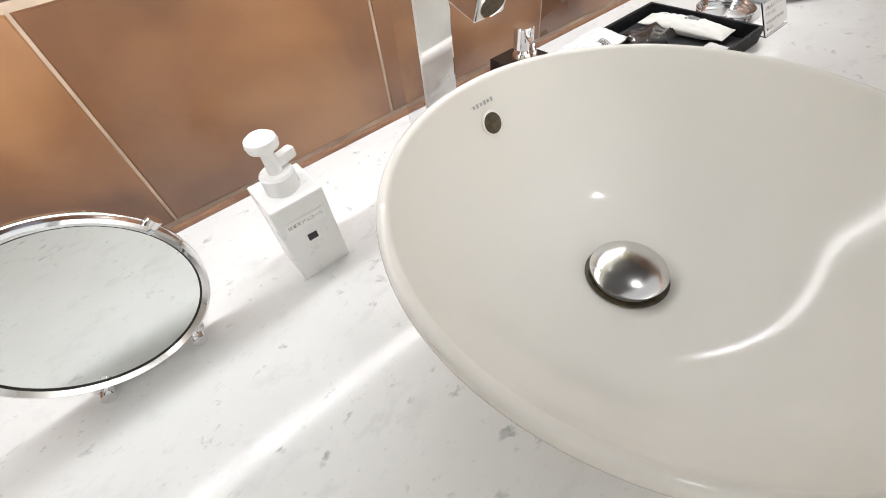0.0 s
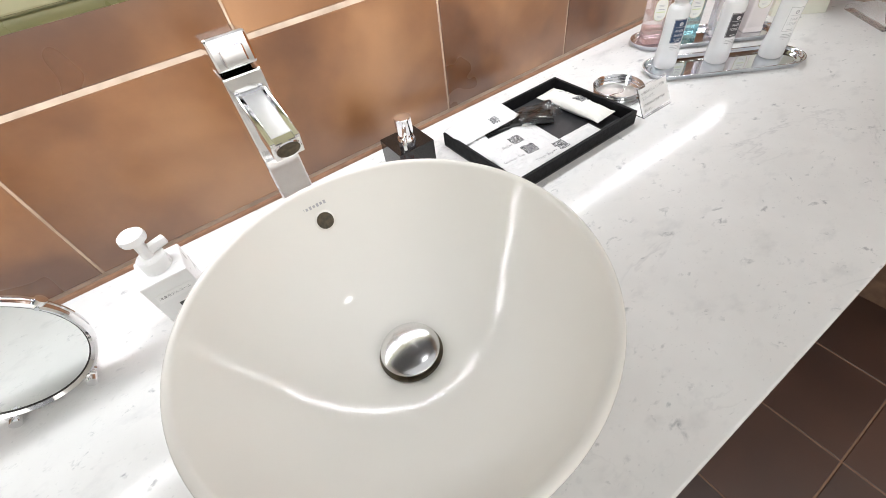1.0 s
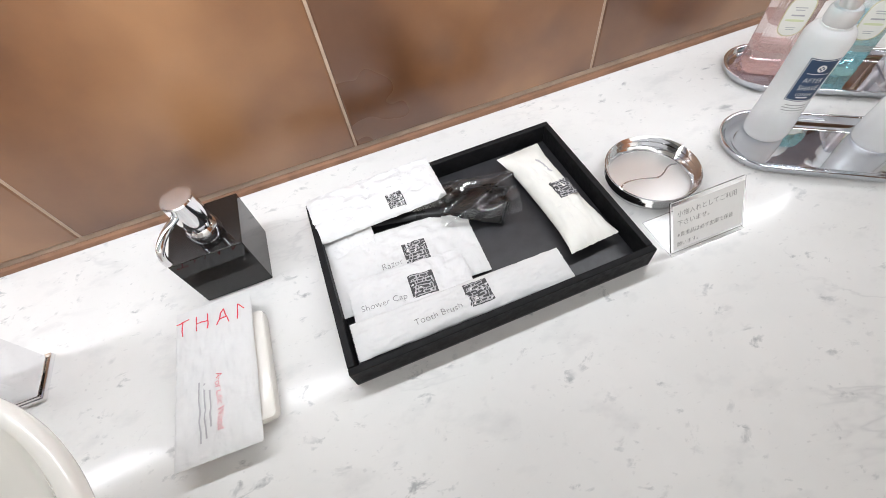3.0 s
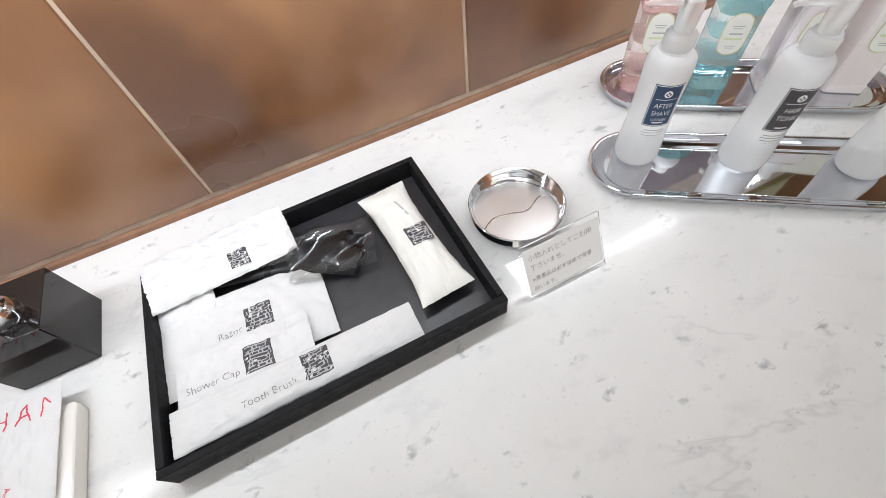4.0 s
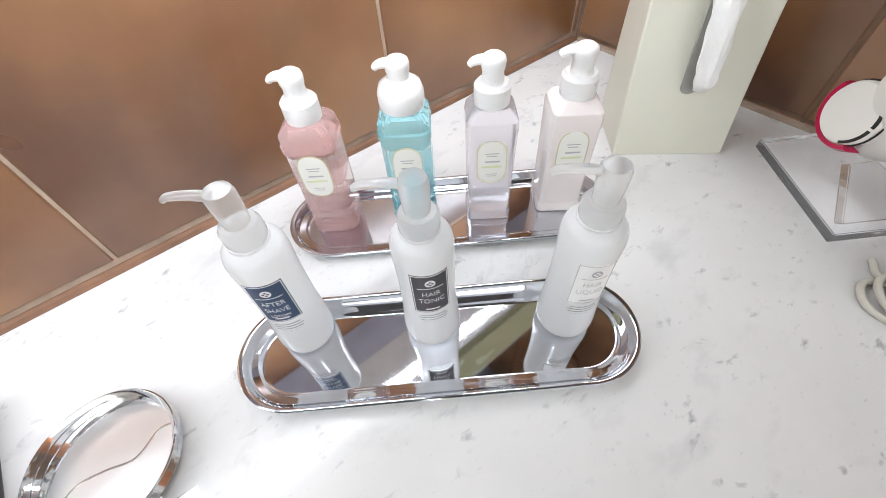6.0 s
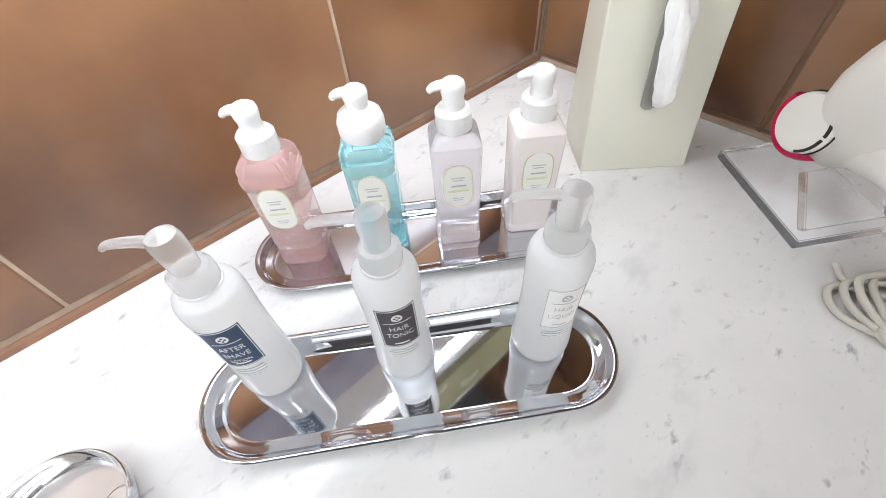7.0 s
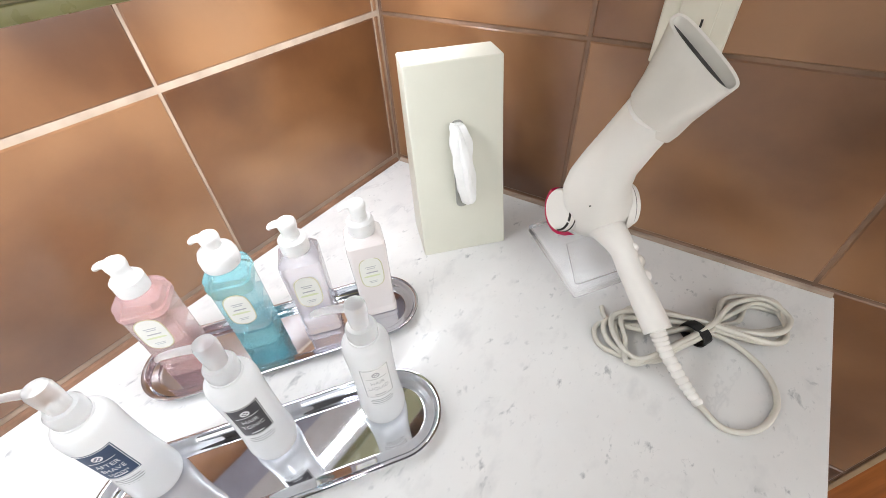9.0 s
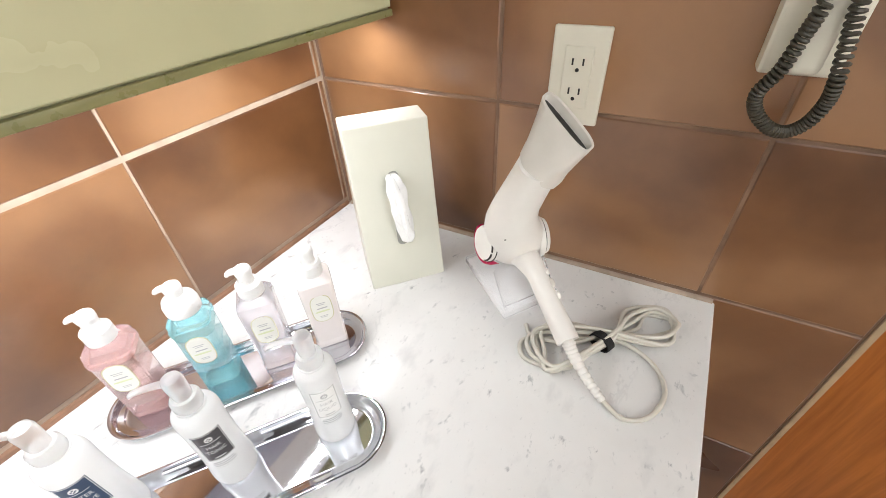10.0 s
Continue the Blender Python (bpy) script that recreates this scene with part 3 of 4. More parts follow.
part("pump_head", lathe([(0, 0.140), (0.009, 0.1405), (0.0140, 0.1435), (0.0150, 0.1480), (0.0140, 0.1525), (0.010, 0.1555), (0, 0.1565)], 32), WHITE, sanitiser)
part("nozzle", box(-0.005, 0.005, 0.0, 0.026, 0.1190, 0.1300, 0.002), WHITE, sanitiser, m=pose(0, 0, 0, 0, 0, -70))
part("label", box(-0.021, 0.021, -0.0281, -0.0275, 0.066, 0.079), PALE_LABEL, sanitiser)
lettering("消毒用アルコール", 0.0050, sanitiser, INK, pose(0, -0.0282, 0.0725) @ pose(0, 0, 0, 90), squash=0.95)
part("black_square", box(-0.005, 0.005, -0.0281, -0.0275, 0.047, 0.055), INK, sanitiser)

# black cube soap dispenser
soap = thing("soap_dispenser", pose(-0.1635, -0.108, TOP), "glossy black cube soap dispenser with chrome pump", "soap dispenser")
part("body", box(-0.0335, 0.0335, -0.0335, 0.0335, 0, 0.0655, 0.001), GLOSS_BLACK, soap)
part("collar", lathe([(0, 0.0655), (0.0155, 0.0655), (0.0155, 0.070), (0.013, 0.074), (0, 0.074)], 32), CHROME, soap)
part("pump_head", lathe([(0, 0.074), (0.0085, 0.074), (0.0085, 0.079), (0.0140, 0.0795), (0.0142, 0.107), (0.0134, 0.1085), (0, 0.1085)], 32), CHROME, soap)
part("spout", tube(smooth_path([(-0.004, -0.008, 0.098), (-0.014, -0.026, 0.0985), (-0.0205, -0.037, 0.0945), (-0.0235, -0.041, 0.087), (-0.024, -0.042, 0.078)], 5), 0.0034, 12), CHROME, soap)

# soap dish with a paper sachet lying on it
dish = thing("soap_dish", pose(-0.172, -0.236, TOP), "white curved ceramic soap dish under a paper sachet", "soap dish")
rings = []
for z, g in ((0.0, -0.006), (0.002, -0.002), (0.012, 0.0), (0.0155, -0.0005), (0.0165, -0.002), (0.0166, -0.012)):
    rings.append([(x + (0.006 * (1 - (y / 0.05) ** 2)) * (1 if x > 0 else -1), y, z) for x, y, _ in rounded(0.066 + 2 * g, 0.104 + 2 * g, 0.0035, 0, 5)])
part("body", loft(rings), CERAMIC, dish)
sachet = thing("soap_sachet", pose(-0.1825, -0.2335, TOP + 0.0169) @ pose(0, 0, 0, 1.5, 1.0, -1.5), "crumpled white paper soap sachet with red print", "sachet")
part("body", packet(0.069, 0.140, 0.008, 3.0, wobble=0.0017), PAPER, sachet)
sheet_top = packet_top(0.069, 0.140, 0.008, 3.0, 0.0017, 0.5)
strokes([(-0.0265, 0.0075, -0.0265, -0.007), (-0.0325, 0.0070, -0.0205, 0.0085), (-0.0135, 0.008, -0.0125, -0.008), (-0.0035, 0.008, -0.0035, -0.008), (-0.0130, 0.0, -0.0035, 0.001), (0.005, -0.008, 0.0112, 0.008),
         (0.0112, 0.008, 0.016, -0.008), (0.0075, -0.002, 0.0140, -0.002), (0.0235, -0.008, 0.0245, 0.008), (0.0245, 0.008, 0.0300, 0.001)], 0.0010, RED_INK, sachet, pose(-0.001, 0.051, 0.0082), sheet_top, "red_stroke")
press(lettering("Aromatic Wood", 0.0084, sachet, RED_INK, pose(0.004, -0.027, 0.0086) @ pose(0, 0, 0, 0, 0, -90), squash=0.85), sheet_top)
for k, w in enumerate((0.03, 0.045, 0.05)):
    strokes([(-w / 2, 0, w / 2, 0)], 0.0013, PALE_INK, sachet, pose(-0.0035 - 0.0045 * k, -0.031, 0.0084) @ pose(0, 0, 0, 0, 0, -90), sheet_top, "text_bar")

# ---------------------------------------------------------------- amenity tray and what lies in it
TX0, TX1, TY0, TY1 = -0.0740, 0.2190, -0.2840, -0.0830
tray = thing("amenity_tray", pose((TX0 + TX1) / 2, (TY0 + TY1) / 2, TOP) @ pose(0, 0, 0, 0, 0, 0.5), "shallow black rectangular amenity tray on the counter", "tray")
tw, th = TX1 - TX0, TY1 - TY0
part("base", box(-tw / 2, tw / 2, -th / 2, th / 2, 0.0005, 0.004, 0.0008), TRAY_FLOOR, tray)
for nm, (a, b, c, d) in {"long_side": (-tw / 2, tw / 2, -th / 2, -th / 2 + 0.0065), "long_side_": (-tw / 2, tw / 2, th / 2 - 0.0065, th / 2),
                         "short_side": (-tw / 2, -tw / 2 + 0.0065, -th / 2 + 0.0066, th / 2 - 0.0066), "short_side_": (tw / 2 - 0.0065, tw / 2, -th / 2 + 0.0066, th / 2 - 0.0066)}.items():
    part(nm.rstrip("_"), box(a, b, c, d, 0.004, 0.0275, 0.001), BLACK, tray)


def pack(name, label, w, h, thick, x, y, z, turn, seed, mat=PAPER, tip=(0, 0), wobble=0.0019, power=0.5, flare=0.0, category="sachet"):
    ob = thing(name, pose(x, y, TOP + z) @ pose(0, 0, 0, tip[0], tip[1], turn), label, category, "amenities in the tray")
    part("body", packet(w, h, thick, seed, wobble=wobble, power=power, flare=flare), mat, ob)
    return ob, packet_top(w, h, thick, seed, wobble, power)


LG = 0.0245
p_, hh = pack("hairbrush_sachet", "white glossy film sachet along the tray's back edge", 0.142, 0.060, 0.011, -0.001, -0.1075, 0.0205, 3, 1.1, FILM, (7, 1), 0.0030)
emblem(0.018, p_, pose(0.018, -0.014, 0), hh)
part("flap", packet(0.052, 0.046, 0.004, 21.0, wobble=0.0016), FILM, p_, m=pose(-0.043, -0.040, -0.004) @ pose(0, 0, 0, 4, 0, -3))
p_, hh = pack("razor_sachet", "white paper razor sachet with a dark square mark", 0.150, 0.084, 0.0055, 0.006, -0.1855, 0.0085, -1.5, 2.2, PAPER, (1.5, 2))
emblem(LG, p_, pose(0.0115, 0.0035, 0), hh)
press(lettering("Razor", 0.0092, p_, SOFT_INK, pose(-0.0150, -0.0035, 0)), hh)
p_, hh = pack("shower_cap_sachet", "white paper shower cap sachet with a dark square mark", 0.115, 0.052, 0.005, 0.0000, -0.2215, 0.0145, -2.5, 4.7, FILM, (1.0, 1), 0.0018)
emblem(LG, p_, pose(0.0115, -0.0015, 0), hh)
press(lettering("Shower Cap", 0.0088, p_, SOFT_INK, pose(-0.0275, -0.008, 0)), hh)
p_, hh = pack("toothbrush_sachet", "long white paper toothbrush sachet with a dark square mark", 0.208, 0.036, 0.0065, 0.0405, -0.2560, 0.0150, 0.2, 6.1, PAPER, (2, 1.5))
emblem(LG * 0.95, p_, pose(0.0145, 0.0020, 0), hh)
press(lettering("Tooth Brush", 0.0088, p_, SOFT_INK, pose(-0.0265, -0.004, 0)), hh)
p_, hh = pack("towel_sachet", "puffed cream sachet lying across the tray", 0.054, 0.146, 0.026, 0.1750, -0.1760, 0.0045, 4.0, 8.4, PUFFY, (0, 0), 0.0020, 0.8, 0.20)
emblem(0.0225, p_, pose(0.006, -0.008, 0), hh)
strokes([(-0.013, 0, 0.013, 0)], 0.002, PALE_INK, p_, pose(0.006, 0.030, 0) @ pose(0, 0, 0, 0, 0, -80), hh, "text_bar")

# comb in a clear crinkled film
comb = thing("comb", pose(0.0555, -0.1370, TOP + 0.0105) @ pose(0, 0, 0, 0, 0, -14), "black comb in a crinkled clear film", "comb", "amenities in the tray")
spine = [(-0.080, 0.000, 0.002), (-0.02, 0.001, 0.002), (0.02, 0.001, 0.001), (0.055, -0.004, 0), (0.074, -0.010, 0)]
part("handle", tube(smooth_path(spine, 5), [0.0125 + 0.012 * max(0, min(1, (i - 6) / 9)) for i in range(21)], 14, flat=0.26), COMB_BLACK, comb)

head = bmesh.new()
bmesh.ops.create_uvsphere(head, u_segments=28, v_segments=14, radius=1.0)
bmesh.ops.transform(head, verts=head.verts, matrix=pose(0.046, -0.003, 0.001) @ pose(0, 0, 0, 0, 0, -6) @ Matrix.Diagonal((0.033, 0.020, 0.0048, 1)))
part("head", head, COMB_BLACK, comb)


def wrinkled(w, h, seed, rise, n=46):
    """A loose clear film: long sharp folds that run across it."""
    bm, grid = bmesh.new(), []
    for i in range(n + 1):
        row = []
        for j in range(n + 1):
            x, y = (i / n - 0.5) * w, (j / n - 0.5) * h
            a, b = x * 0.86 + y * 0.5, y * 0.86 - x * 0.5
            fold = abs(noise.noise(Vector((a * 12, b * 44, seed)))) + 0.22 * abs(noise.noise(Vector((a * 70, b * 34, seed + 5))))
            side = min(1.0, (0.5 - abs(j / n - 0.5)) * 6)
            z = rise * (0.35 + 1.3 * (0.75 - fold)) * (0.25 + 0.75 * side)
            row.append(bm.verts.new((x + 0.004 * noise.noise(Vector((x * 30, y * 30, seed))), y + 0.004 * noise.noise(Vector((x * 30, y * 30, seed + 9))), z)))
        grid.append(row)
    for i in range(n):
        for j in range(n):
            bm.faces.new((grid[i][j], grid[i + 1][j], grid[i + 1][j + 1], grid[i][j + 1]))
    return bm


part("film", wrinkled(0.086, 0.060, 12.3, 0.0085), FOIL, comb, "crinkled shiny film", m=pose(0.046, 0.002, 0.0045) @ pose(0, 0, 0, 0, 0, 2), angle=40)
part("film_fold", wrinkled(0.10, 0.026, 15.3, 0.0060), FOIL, comb, "crinkled shiny film", m=pose(-0.030, 0.010, 0.004) @ pose(0, 0, 0, 0, 0, 4), angle=25)

# round tin
tin = thing("round_tin", pose(0.2860, -0.1902, TOP), "shallow round metal dish with ribbed sides", "dish")
ribs = [(0.0446, 0.0040), (0.0468, 0.0068), (0.0450, 0.0098), (0.0475, 0.0126), (0.0458, 0.0154), (0.0484, 0.0180)]
part("wall", lathe([(0.0430, 0.0), (0.0444, 0.001)] + ribs + [(0.0487, 0.0192), (0.0480, 0.0198)] + [(r - 0.0014, z) for r, z in ribs[::-1]] + [(0.0424, 0.0022)], 96), TIN, tin, angle=28)
part("floor_disc", lathe([(0, 0.0006), (0.0440, 0.0006), (0.0436, 0.0021), (0.0, 0.0021)], 96), TIN_FLOOR, tin)
part("crease", tube(smooth_path([(-0.040, -0.004, 0.0024), (-0.025, 0.004, 0.0024), (-0.006, 0.001, 0.0024), (0.012, -0.004, 0.0024), (0.030, 0.005, 0.0024), (0.040, 0.004, 0.0024)], 6), 0.0009, 6, flat=0.6), DULL_STEEL, tin)

# acrylic sign
sign = thing("acrylic_sign", pose(0.2850, -0.2790, TOP + 0.0005), "small clear acrylic sign with printed notice", "sign")
part("foot_plate", box(-0.041, 0.041, -0.006, 0.040, 0, 0.002, 0.0004), CLEAR, sign).visible_shadow = False
face = pose(0, -0.003, 0.002) @ pose(0, 0, 0, -29)
part("upright", box(-0.041, 0.041, -0.001, 0.001, 0.0, 0.054, 0.0004), CLEAR, sign, m=face).visible_shadow = False
card = part("card", box(-0.039, 0.039, -0.0017, -0.00115, 0.004, 0.050), PALE_LABEL, sign, "off-white printed card", m=face)
for k, (txt, sz) in enumerate((("小物入れとしてご利用", 0.0066), ("下さいませ。", 0.0066), ("※貴重品は必ず金庫で保管", 0.0054), ("願います。", 0.0054))):
    lettering(txt, sz, card, SOFT_INK, pose(-0.035, -0.0018, 0.0405 - k * 0.0100 - (0.002 if k > 1 else 0)) @ pose(0, 0, 0, 90), align="LEFT")

# ---------------------------------------------------------------- oval trays and bottles
TURN = -35.0


def oval_tray(m, label):
    ob = thing("oval_tray", m, label, "tray", "oval trays")
    L, Wd = 0.320, 0.096
    rings = []
    for g, z in ((-0.011, 0.0), (-0.006, 0.0008), (-0.003, 0.005), (0.0, 0.0108), (0.0002, 0.0122), (-0.0012, 0.0128), (-0.0042, 0.0116), (-0.0062, 0.0078), (-0.0085, 0.0058), (-0.0125, 0.0054), (-0.0142, 0.0042), (-0.0162, 0.0032), (-0.0172, 0.0030), (-0.0176, 0.0030), (-0.034, 0.0030)):
        rings.append(rounded(L + 2 * g, Wd + 2 * g, Wd / 2 + g - 0.0001, z, 16))
    part("pan", loft(rings), STEEL, ob, angle=50)
    part("foot_ring", loft([rounded(L - 0.06, Wd - 0.05, 0.022, 0.0, 8), rounded(L - 0.06, Wd - 0.05, 0.022, 0.0004, 8)]), STEEL, ob)
    return ob


def at_uv(u, v):
    return 0.819 * u + 0.574 * v, -0.574 * u + 0.819 * v


t1 = at_uv(0.578, 0.079)
t2 = at_uv(0.597, 0.221)
tray_near = oval_tray(pose(*t1, TOP, 0, 0, TURN), "oval polished steel tray holding three frosted bottles")
bars([0.036], 0.003, 0.006, tray_near, STEEL, pose(0.012, -0.036, 0.0033), name="stamped_mark")
oval_tray(pose(*t2, TOP, 0, 0, TURN), "oval polished steel tray holding four square bottles")


def frosted_bottle(u, v, label, face, lines, ink, outline, turn):
    ob = thing("lotion_bottle", pose(*at_uv(u, v), TOP + 0.0032) @ pose(0, 0, 0, 0, 0, TURN + turn), label, "bottle", "frosted bottles")
    prof = [(0.0, 0.001), (0.016, 0.0), (0.0205, 0.0015), (0.0222, 0.006), (0.0226, 0.014), (0.0216, 0.030), (0.0206, 0.048), (0.0202, 0.070), (0.0204, 0.090), (0.0209, 0.104), (0.0206, 0.112), (0.0190, 0.1175), (0.0160, 0.1205), (0.0132, 0.1220), (0.0120, 0.1240), (0.0, 0.1245)]
    part("body", lathe([(p.x, p.y) for p in smooth_path([(r, z, 0) for r, z in prof], 3)], 48), FROST, ob, angle=60)
    part("collar", lathe([(0, 0.1238), (0.0122, 0.1238), (0.0130, 0.1260), (0.0130, 0.1350), (0.0112, 0.1380), (0.0, 0.1385)], 32), FROST_PUMP, ob)
    head = [(0.0, 0.1380), (0.0078, 0.1382), (0.0082, 0.1430), (0.0086, 0.1480), (0.0089, 0.1545), (0.0089, 0.1600), (0.0078, 0.1636), (0.0048, 0.1655), (0.0, 0.1660)]
    part("pump_head", lathe(head, 28), FROST_PUMP, ob)
    part("pump_spout", tube(smooth_path([(-0.005, 0.001, 0.1590), (-0.014, 0.003, 0.1600), (-0.023, 0.005, 0.1598), (-0.0300, 0.0065, 0.1588), (-0.0330, 0.007, 0.1570)], 5), [0.0040 - 0.00006 * i for i in range(21)], 12, flat=0.7), FROST_PUMP, ob)
    r = 0.0204
    lm = pose(0, -r - 0.00025, 0.0775) @ pose(0, 0, 0, 90)
    lab = part("label", plate(0.0265, 0.0450, 0.0002, 0, r), face, ob, m=lm)
    if outline:
        bm = bmesh.new()
        for cy in (-0.0214, 0.0214):
            plate(0.0250, 0.0005, 0.0004, 0, r, 0, cy, bm)
        for cx in (-0.0123, 0.0123):
            plate(0.0005, 0.0428, 0.0004, 0, r, cx, 0, bm, 2)
        part("outline", bm, ink, lab)
    for k, txt in enumerate(lines):
        lettering(txt, 0.0072 if k < 2 else 0.0046, lab, ink, pose(0, 0.0005 - 0.0082 * k + (0.001 if k > 1 else 0), 0.0003), bend=r, squash=0.82)
    crest = bmesh.new()
    bmesh.ops.create_circle(crest, cap_ends=True, segments=24, radius=0.0036, matrix=pose(0, 0.0135, 0.0004))
    part("crest", crest, ink, lab)
    for k in range(4):
        petal = bmesh.new()
        bmesh.ops.create_circle(petal, cap_ends=True, segments=12, radius=0.0009, matrix=pose(0.0016 * math.cos(k * math.pi / 2), 0.0135 + 0.0016 * math.sin(k * math.pi / 2), 0.0006))
        part("crest_petal", petal, face, lab)
    part("rule", plate(0.018, 0.0004, 0.0004, 0, r, 0, 0.0076, None, 8), ink, lab)
    part("text_bar", plate(0.010, 0.0011, 0.0004, 0, r, 0, -0.0180, None, 6), ink, lab)
    bars([0.019, 0.022, 0.020, 0.022, 0.015, 0.018], 0.0031, 0.0008, lab, PALE_INK, pose(0, -0.0275, 0.0001), bend=r)
    return ob


frosted_bottle(0.4685, 0.101, "frosted after shave pump bottle with a navy label", NAVY, ("AFTER", "SHAVE", "LOTION"), WHITE_INK, True, 6)
frosted_bottle(0.574, 0.098, "frosted hair tonic pump bottle with a charcoal label", CHARCOAL, ("HAIR", "TONIC"), WHITE_INK, True, 8)
frosted_bottle(0.683, 0.094, "frosted hair liquid pump bottle with a pale outlined label", PALE_LABEL, ("HAIR", "LIQUID"), PALE_INK, True, 2)


def stepped(w, z, a=0.0034, b=0.0018):
    """A square whose corners step back twice."""
    h, out = w / 2, []
    for k in range(4):
        c, s = round(math.cos(k * math.pi / 2)), round(math.sin(k * math.pi / 2))
        for x, y in ((h, h - 2 * a), (h - b, h - 2 * a + 0.0004), (h - b, h - a), (h - a, h - a), (h - a, h - b), (h - 2 * a + 0.0004, h - b), (h - 2 * a, h)):
            out.append((x * c - y * s, x * s + y * c, z))
    return out


def square_bottle(u, v, label, glass, inner, inner_mat, ornate, foam):
    ob = thing("cosmetic_bottle", pose(*at_uv(u, v), TOP + 0.0032) @ pose(0, 0, 0, 0, 0, TURN - 3), label, "bottle", "square pump bottles")
    prof = [(0.0390, 0.0), (0.0430, 0.0010), (0.0432, 0.008), (0.0412, 0.0095), (0.0412, 0.0115), (0.0426, 0.013), (0.0430, 0.095), (0.0450, 0.0970), (0.0454, 0.1035), (0.0430, 0.1055), (0.0432, 0.1110), (0.0410, 0.1140), (0.0340, 0.1185), (0.0270, 0.1200)]
    if not ornate:
        prof = [(0.0390, 0.0), (0.0425, 0.0010), (0.0428, 0.008), (0.0405, 0.011), (0.0415, 0.055), (0.0430, 0.098), (0.0436, 0.1050), (0.0420, 0.1115), (0.0350, 0.1170), (0.0270, 0.1200)]
    def section(w, z):
        return stepped(w, z) if ornate else rounded(w, w, min(0.0055, w * 0.2), z, 3)

    if inner:
        low, high = inner, 0.089 if foam else 0.0965
        part("foot", loft([section(w, z) for w, z in prof if z < low - 0.001] + [section(0.0427, low - 0.0002)]), inner_mat, ob, "deeply tinted glass foot", angle=24)
        part("body", loft([section(0.0427, low)] + [section(w, z) for w, z in prof if low < z < high - 0.001] + [section(0.0430, high - 0.0002)]), glass, ob, angle=24)
        part("shoulder", loft([section(0.0431, high)] + [section(w, z) for w, z in prof if z > high + 0.0002]), inner_mat, ob, "tinted glass shoulder", angle=24)
        for z in (0.030, 0.062, 0.094) if not foam else (0.040, 0.064):
            part("groove", loft([stepped(0.0434, z), stepped(0.0434, z + 0.0006)]), inner_mat, ob)
    else:
        part("body", loft([section(w, z) for w, z in prof]), glass, ob, angle=24)
    neck = [(0, 0.1195), (0.0145, 0.1195), (0.0149, 0.1220), (0.0149, 0.1350), (0.0125, 0.1380), (0, 0.1382)]
    if foam:
        neck = [(0, 0.1195), (0.0182, 0.1195), (0.0190, 0.1230), (0.0190, 0.1320), (0.0170, 0.1385), (0.0120, 0.1425), (0.0085, 0.1440), (0, 0.1442)]
    part("collar", lathe(neck, 32), WHITE, ob)
    part("pump_head", lathe([(0, 0.1375), (0.0092, 0.1378), (0.0084, 0.146), (0.0094, 0.150), (0.0098, 0.1545), (0.0090, 0.1575), (0.0064, 0.1596), (0, 0.1602)], 28), WHITE, ob)
    part("beak", tube(smooth_path([(-0.003, 0.0, 0.1548), (-0.010, 0.001, 0.1550), (-0.0155, 0.002, 0.1532), (-0.0180, 0.0025, 0.1508)], 5), [0.0056 - 0.00014 * i for i in range(16)], 12, flat=0.75), WHITE, ob)
    # ornate oval label
    lm = pose(0, -0.0219 if ornate else -0.0216, 0.074 if not foam else 0.069) @ pose(0, 0, 0, 90 - (0 if ornate else 1.2))
    out = [(0.0135 * math.copysign(abs(math.cos(a)) ** 0.55, math.cos(a)), 0.0215 * math.copysign(abs(math.sin(a)) ** 0.62, math.sin(a)) + 0.0016 * math.exp(-((math.cos(a) / 0.22) ** 2)) * (1 if math.sin(a) > 0 else -1), 0) for a in [2 * math.pi * k / 48 for k in range(48)]]
    frame_ring = part("label", loft([out, [(x, y, 0.0003) for x, y, _ in out]]), GOLD, ob, "pale gold and cream oval label", m=lm)
    part("label_field", loft([[(x * 0.92, y * 0.95, 0.0003) for x, y, _ in out], [(x * 0.92, y * 0.95, 0.0005) for x, y, _ in out]]), CREAM_LABEL, frame_ring)
    part("label_band", loft([[(x * 0.70, y * 0.055 - 0.0045, 0.0005) for x, y, _ in out], [(x * 0.70, y * 0.055 - 0.0045, 0.0007) for x, y, _ in out]]), LIME_INK, frame_ring)
    bars([0.012, 0.009], 0.0026, 0.0009, frame_ring, PALE_INK, pose(0, 0.0095, 0.0005))
    bars([0.013], 0.003, 0.0016, frame_ring, PALE_INK, pose(0.0005, 0.0012, 0.0007))
    bars([0.010, 0.008], 0.0022, 0.0006, frame_ring, PALE_INK, pose(0, -0.0125, 0.0006))
    return ob


square_bottle(0.484, 0.232, "clear pink ribbed square bottle with white pump", PINK_GLASS, 0.022, ROSE, True, False)
square_bottle(0.5645, 0.238, "clear aqua square bottle with domed white foam pump", BLUE_GLASS, 0.032, AQUA, True, True)
square_bottle(0.638, 0.231, "milky lilac square bottle with white pump", LILAC, 0, None, False, False)
square_bottle(0.709, 0.234, "pale blush square bottle with white pump", BLUSH, 0, None, False, False)

# ---------------------------------------------------------------- tissue box
ang = math.degrees(math.atan2(-0.0804, 0.0903))
tissue_box = thing("tissue_box", pose(0.8627, -0.2532, TOP, 0, 0, ang), "tall cream upright tissue box with a tissue in its slot", "tissue box")
rings = []
